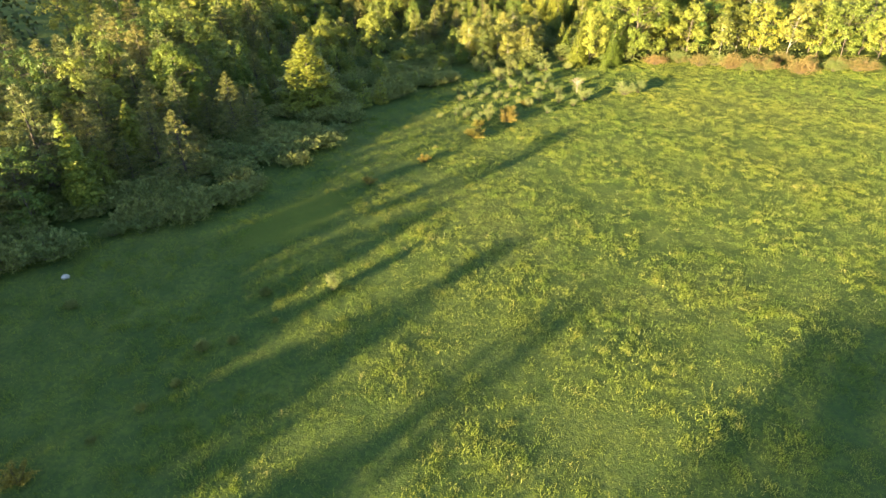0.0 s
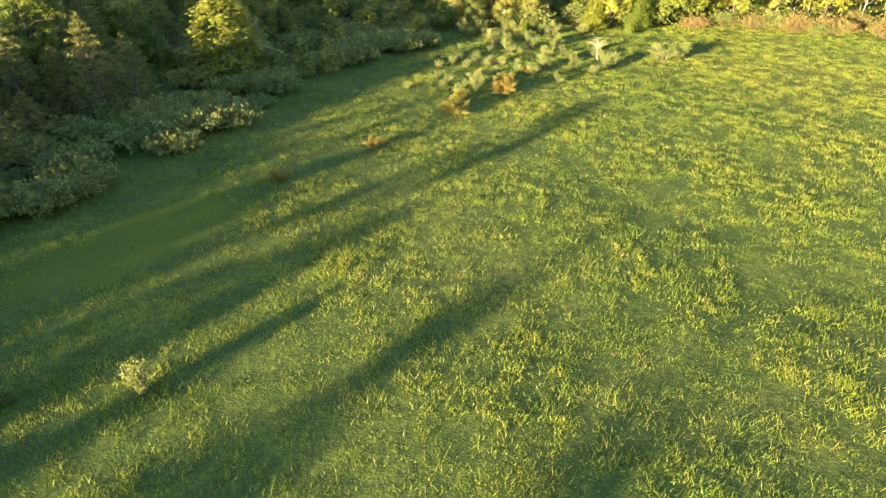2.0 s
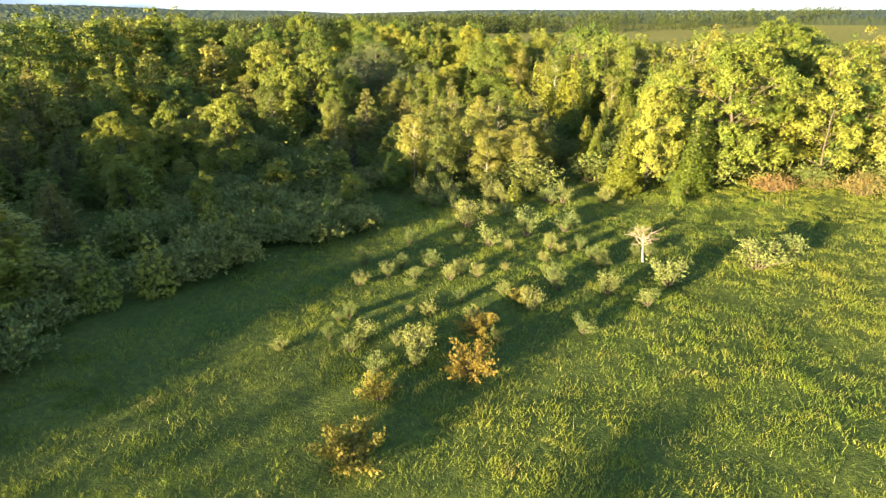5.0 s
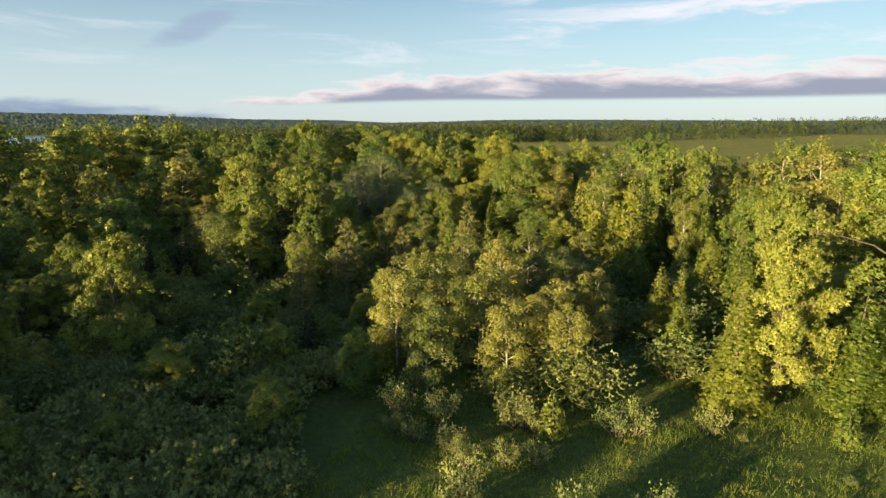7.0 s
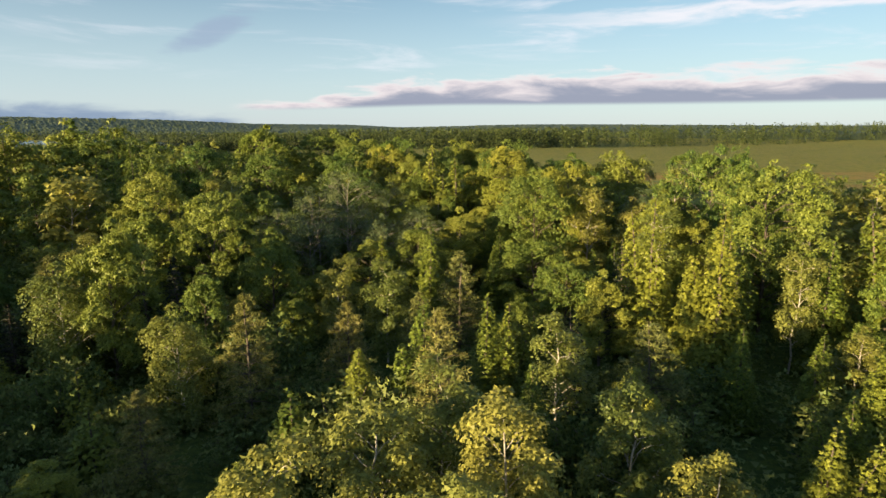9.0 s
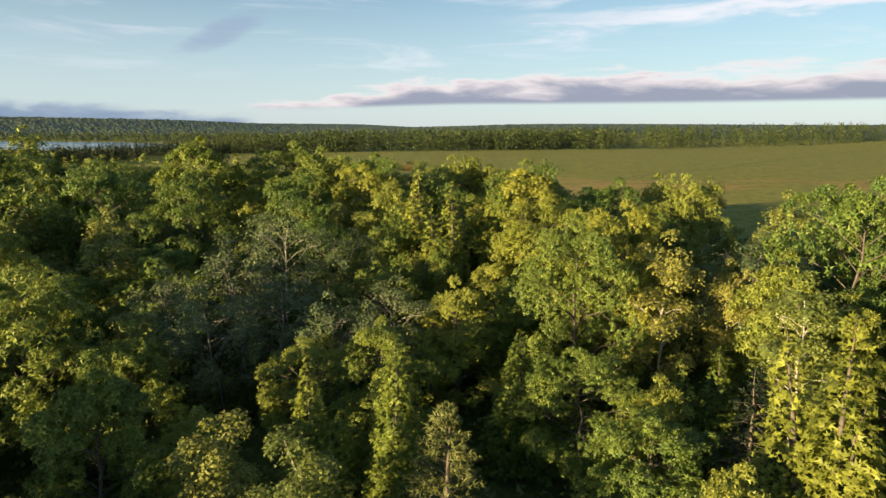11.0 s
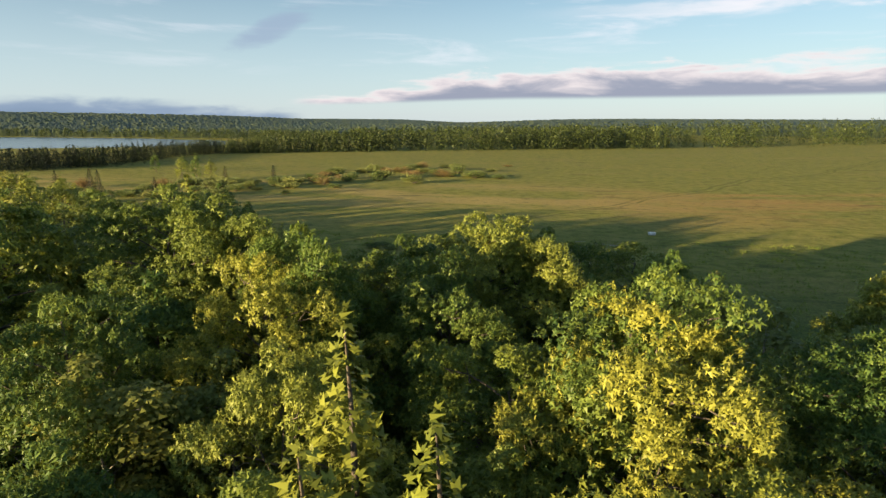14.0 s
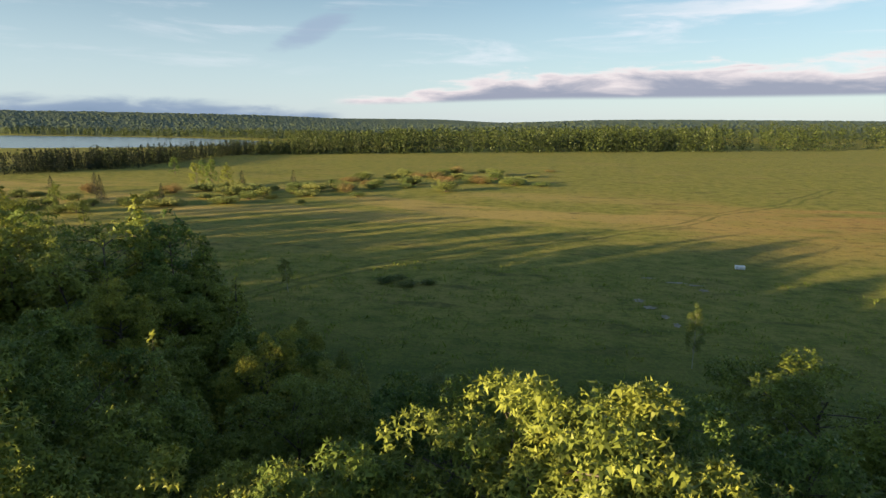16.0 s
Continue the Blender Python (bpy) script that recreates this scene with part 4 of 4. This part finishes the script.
def mullein():
    """A single upright flower stalk with a few leaves at its foot."""
    rng = np.random.default_rng(41)
    v, f = tubes([[(np.array((0, 0, -0.02)), 0.02), (np.array((0.01, 0, 0.25)), 0.028), (np.array((0, 0.01, 0.5)), 0.02), (np.array((0, 0, 0.62)), 0.004)]], 5)
    root = tagged(new("mullein"), "pale upright mullein stalk in the meadow grass", "plant", "mullein stalks in the meadow")
    new("stalk", mesh_from("stalk", v, f, leaf_material("mullein_stalk", (0.20, 0.25, 0.10), (0.36, 0.40, 0.17)), True)).parent = root
    at = rng.normal(0, 0.02, (12, 3)) * np.array((1, 1, 0)) + np.array((0, 0, 0.03))
    out = rng.normal(0, 1, (12, 3)) * np.array((1, 1, 0)) + np.array((0, 0, 0.5))
    new("leaf", mesh_from("leaf", *strew(rng, at, out, ONE_LEAF, 0.10), LEAF_PALE)).parent = root
    spots = []
    for _ in range(170):
        x, y = dice.uniform(-4, 38), dice.uniform(20, 62)
        s = dice.uniform(0.25, 0.45)
        spots.append(Matrix.Translation((x, y, float(land(x, y)))) @ Matrix.Rotation(dice.uniform(0, 6.28), 4, "Z") @ Matrix.Diagonal((s, s, s, 1)))
    for m in spots[1:]:
        copy_thing(root, m)
    root.matrix_basis = spots[0]


mullein()


def marsh_grass():
    rng = np.random.default_rng(31)
    k = 7000
    x, y = rng.uniform(-75, 120, k), 138 + 48 * rng.uniform(0, 1, k)
    ok = np.array([not side_of_meadow(a, b - 3) for a, b in zip(x, y)]) & (y > 128)
    x, y = x[ok], y[ok]
    many = 7
    X = np.repeat(x, many) + rng.normal(0, 0.3, len(x) * many)
    Y = np.repeat(y, many) + rng.normal(0, 0.3, len(x) * many)
    v, f = blades(rng, X, Y, np.repeat(rng.uniform(0.3, 0.8, len(x)), many) * rng.uniform(0.2, 0.5, len(X)), 0.045, 0.7)
    tagged(new("marsh_grass", mesh_from("marsh_grass", v, f, GRASS)), "sparse tufts of green and straw marsh grass", "grass", kind="stuff")


marsh_grass()


def undergrowth():
    """Low brush that covers the floor of the wood."""
    rng = np.random.default_rng(21)
    k = 9000
    x, y = rng.uniform(-45, 50, k), rng.uniform(36, 168, k)
    ok = np.array([side_of_meadow(a, b) for a, b in zip(x, y)])
    x, y = x[ok], y[ok]
    many = 13
    X = np.repeat(x, many) + rng.normal(0, 0.4, len(x) * many)
    Y = np.repeat(y, many) + rng.normal(0, 0.5, len(x) * many)
    at = np.stack((X, Y, land(X, Y) + rng.uniform(0.05, 1.3, len(X)) * np.repeat(rng.uniform(0.3, 1.0, len(x)), many)), 1)
    out = rng.normal(0, 0.6, (len(X), 3)) + np.array((0, 0, 0.8))
    tagged(new("undergrowth", mesh_from("undergrowth", *strew(rng, at, out, ONE_LEAF, 0.26, 0.2), LEAF_BRUSH)), "tangled low green brush on the wood's floor", "undergrowth", kind="stuff")


undergrowth()


# ---- distance ----
def far_trees(name, label, spots, mat, per, pointed):
    """Many far trees in one mesh: each a loose shell of leaf clumps round a tapering form."""
    rng = np.random.default_rng(len(name))
    s = np.array(spots)
    k = len(s)
    f = rng.uniform(0.02, 1.0, (k, per))
    turn = rng.uniform(0, 2 * math.pi, (k, per))
    if pointed:
        body = (1 - f) ** 0.9 * 0.97 + 0.03
    else:
        body = np.sqrt(np.clip(1 - (f * 1.7 - 0.75) ** 2, 0.05, 1))
    r = body * s[:, 4:5] * rng.uniform(0.6, 1.08, (k, per))
    at = np.stack((s[:, 0:1] + r * np.cos(turn), s[:, 1:2] + r * np.sin(turn), s[:, 2:3] + f * s[:, 3:4]), -1).reshape(-1, 3)
    out = np.stack((np.cos(turn), np.sin(turn), np.full_like(f, 0.5)), -1).reshape(-1, 3)
    size = np.repeat(s[:, 4], per) * (0.42 if pointed else 0.30)
    tagged(new(name, mesh_from(name, *strew(rng, at, out, ONE_LEAF, size, 0.5), mat)), label, "trees", kind="stuff")


def far_line(f):
    """The foot of the trees on the far side of the marsh."""
    return np.interp(f, (0, 0.12, 0.2, 0.3, 0.45, 0.6, 0.8, 1.0), (-260, -150, -138, -150, -85, -7, 80, 420)), \
        np.interp(f, (0, 0.12, 0.2, 0.3, 0.45, 0.6, 0.8, 1.0), (215, 256, 282, 362, 400, 439, 470, 640))


def build_distance():
    rng = np.random.default_rng(11)
    leafy, dark = [], []
    for i in range(2300):
        f = rng.random()
        x, y = far_line(f)
        back = rng.uniform(0, 1) ** 1.6 * float(np.interp(f, (0.3, 0.42, 0.5), (24, 45, 150)))
        x, y = x - back * 0.35 + rng.normal(0, 4), y + back + rng.normal(0, 2)
        if lake_depth(x, y) < 1.04:
            continue
        h = rng.uniform(0.72, 1.1) * float(np.interp(f, (0.0, 0.3, 0.36, 0.45, 1.0), (6.4, 5.8, 7.0, 11.0, 12.5)))
        z = float(land(x, y)) - 0.3
        spruce = rng.random() < (0.92 if f < 0.3 else 0.35)
        (dark if spruce else leafy).append((x, y, z, h * (0.95 if spruce else 1.0), h * (0.135 if spruce else 0.30)))
    for i in range(620):
        f = 0.36 * rng.random()
        x, y = far_line(f)
        back = rng.uniform(0, 30)
        x, y = x - back * 0.6 + rng.normal(0, 3), y + back * 0.8
        h = rng.uniform(4.2, 6.8)
        if lake_depth(x, y) > 1.04:
            dark.append((x, y, float(land(x, y)) - 0.3, h, h * 0.19))
    # trees on the lake's far shore
    for i in range(420):
        a = rng.uniform(0.15, 1.75)
        d = rng.uniform(1.05, 1.32)
        x, y = -560 + 345 * d * math.cos(a), 500 + 148 * d * math.sin(a)
        leafy.append((x, y, float(land(x, y)) - 0.3, rng.uniform(6, 9.5), rng.uniform(2.0, 3.2)))
    # woods to the sides and behind, which close the place
    for i in range(640):
        # thicker and taller on the left, added there to shade the wood's edge
        a = rng.uniform(0.0 if i % 3 == 0 else 2.4, 2 * math.pi if i % 3 == 0 else 3.9)
        r = rng.uniform(70, 190)
        x, y = r * math.cos(a), 40 + r * math.sin(a)
        if (x < -46 and y < 150) or (x > 66 and y < 112) or y < -62:
            h = rng.uniform(7, 12) if x > 0 else rng.uniform(9, 13)
            leafy.append((x, y, float(land(x, y)) - 0.3, h, h * 0.3))
    far_trees("far_woods", "mixed leafy woods round the marsh, evening lit", leafy, LEAF_FAR, 84, False)
    far_trees("far_spruces", "dark pointed spruces along the marsh and lake", dark, LEAF_SPRUCE, 64, True)
    # the canopy on the hills
    a = np.linspace(radians(50), radians(146), 640)
    r = 600 * (3600 / 600) ** np.linspace(0, 1, 105)
    A, R = np.meshgrid(a, r)
    A = A + rng.normal(0, 0.0008, A.shape)
    R = R * (1 + rng.normal(0, 0.004, R.shape))
    X, Y = R * np.cos(A), 60 + R * np.sin(A)
    Z = land(X, Y) - 1.0 + (5.0 + rng.uniform(0, 2.6, X.shape) + 1.2 * np.sin(X * 0.05) * np.sin(Y * 0.06)) * smooth(lake_depth(X, Y), 1.10, 1.25) * smooth(R, 602, 640)
    v = np.stack((X, Y, Z), -1).reshape(-1, 3)
    w = len(a)
    i = (np.arange(len(r) - 1)[:, None] * w + np.arange(w - 1)[None]).ravel()
    tagged(new("far_forest", mesh_from("far_forest", v, np.stack((i, i + 1, i + 1 + w, i + w), 1), LEAF_FAR)), "continuous green forest over the distant low hills", "forest", kind="stuff")


build_distance()


# ---- on the marsh ----
def crate():
    x, y = 20.0, 190.8
    root = tagged(new("crate"), "small white weathered plastic crate on the marsh", "crate")
    root.location = (x, y, float(land(x, y)))
    bm = bmesh.new()
    bmesh.ops.create_cube(bm, size=1, matrix=Matrix.Translation((0, 0, 0.13)) @ Matrix.Diagonal((0.9, 0.5, 0.28, 1)))
    bmesh.ops.bevel(bm, geom=bm.edges[:], offset=0.04, segments=2, affect="EDGES")
    me = bpy.data.meshes.new("body")
    bm.to_mesh(me)
    bm.free()
    me.materials.append(CRATE)
    new("body", me).parent = root
    bm = bmesh.new()
    bmesh.ops.create_cube(bm, size=1, matrix=Matrix.Translation((0, 0, 0.30)) @ Matrix.Diagonal((0.96, 0.56, 0.07, 1)))
    bmesh.ops.bevel(bm, geom=bm.edges[:], offset=0.03, segments=2, affect="EDGES")
    me = bpy.data.meshes.new("lid")
    bm.to_mesh(me)
    bm.free()
    me.materials.append(CRATE)
    new("lid", me).parent = root


crate()


def mud_patch(x, y, wide, deep, seed):
    rng = np.random.default_rng(seed)
    bm = bmesh.new()
    ring = []
    for i in range(40):
        a = i * 2 * math.pi / 40
        r = 0.55 + 0.45 * abs(math.sin(a * 2.5 + seed)) * rng.uniform(0.6, 1.0)
        px, py = x + wide * r * math.cos(a), y + deep * r * math.sin(a)
        ring.append(bm.verts.new((px, py, float(land(px, py)) + 0.03)))
    bm.faces.new(ring)
    me = bpy.data.meshes.new("mud_patch")
    bm.to_mesh(me)
    bm.free()
    me.materials.append(MUD)
    tagged(new("mud_patch", me), "bare patch of pale wet mud in the marsh grass", "mud", "mud patches on the marsh", "structure")


for x, y, wide, deep, seed in ((10.6, 184.8, 0.8, 0.25, 1), (13.0, 183.6, 1.1, 0.3, 2), (14.6, 183.0, 0.9, 0.3, 6), (15.0, 181.4, 0.5, 0.5, 3), (9.2, 176.6, 0.5, 0.6, 4),
                                (9.9, 174.8, 0.6, 0.5, 7), (10.8, 172.6, 0.35, 0.6, 5), (11.4, 170.8, 0.3, 0.6, 8)):
    mud_patch(x, y, wide, deep, seed)
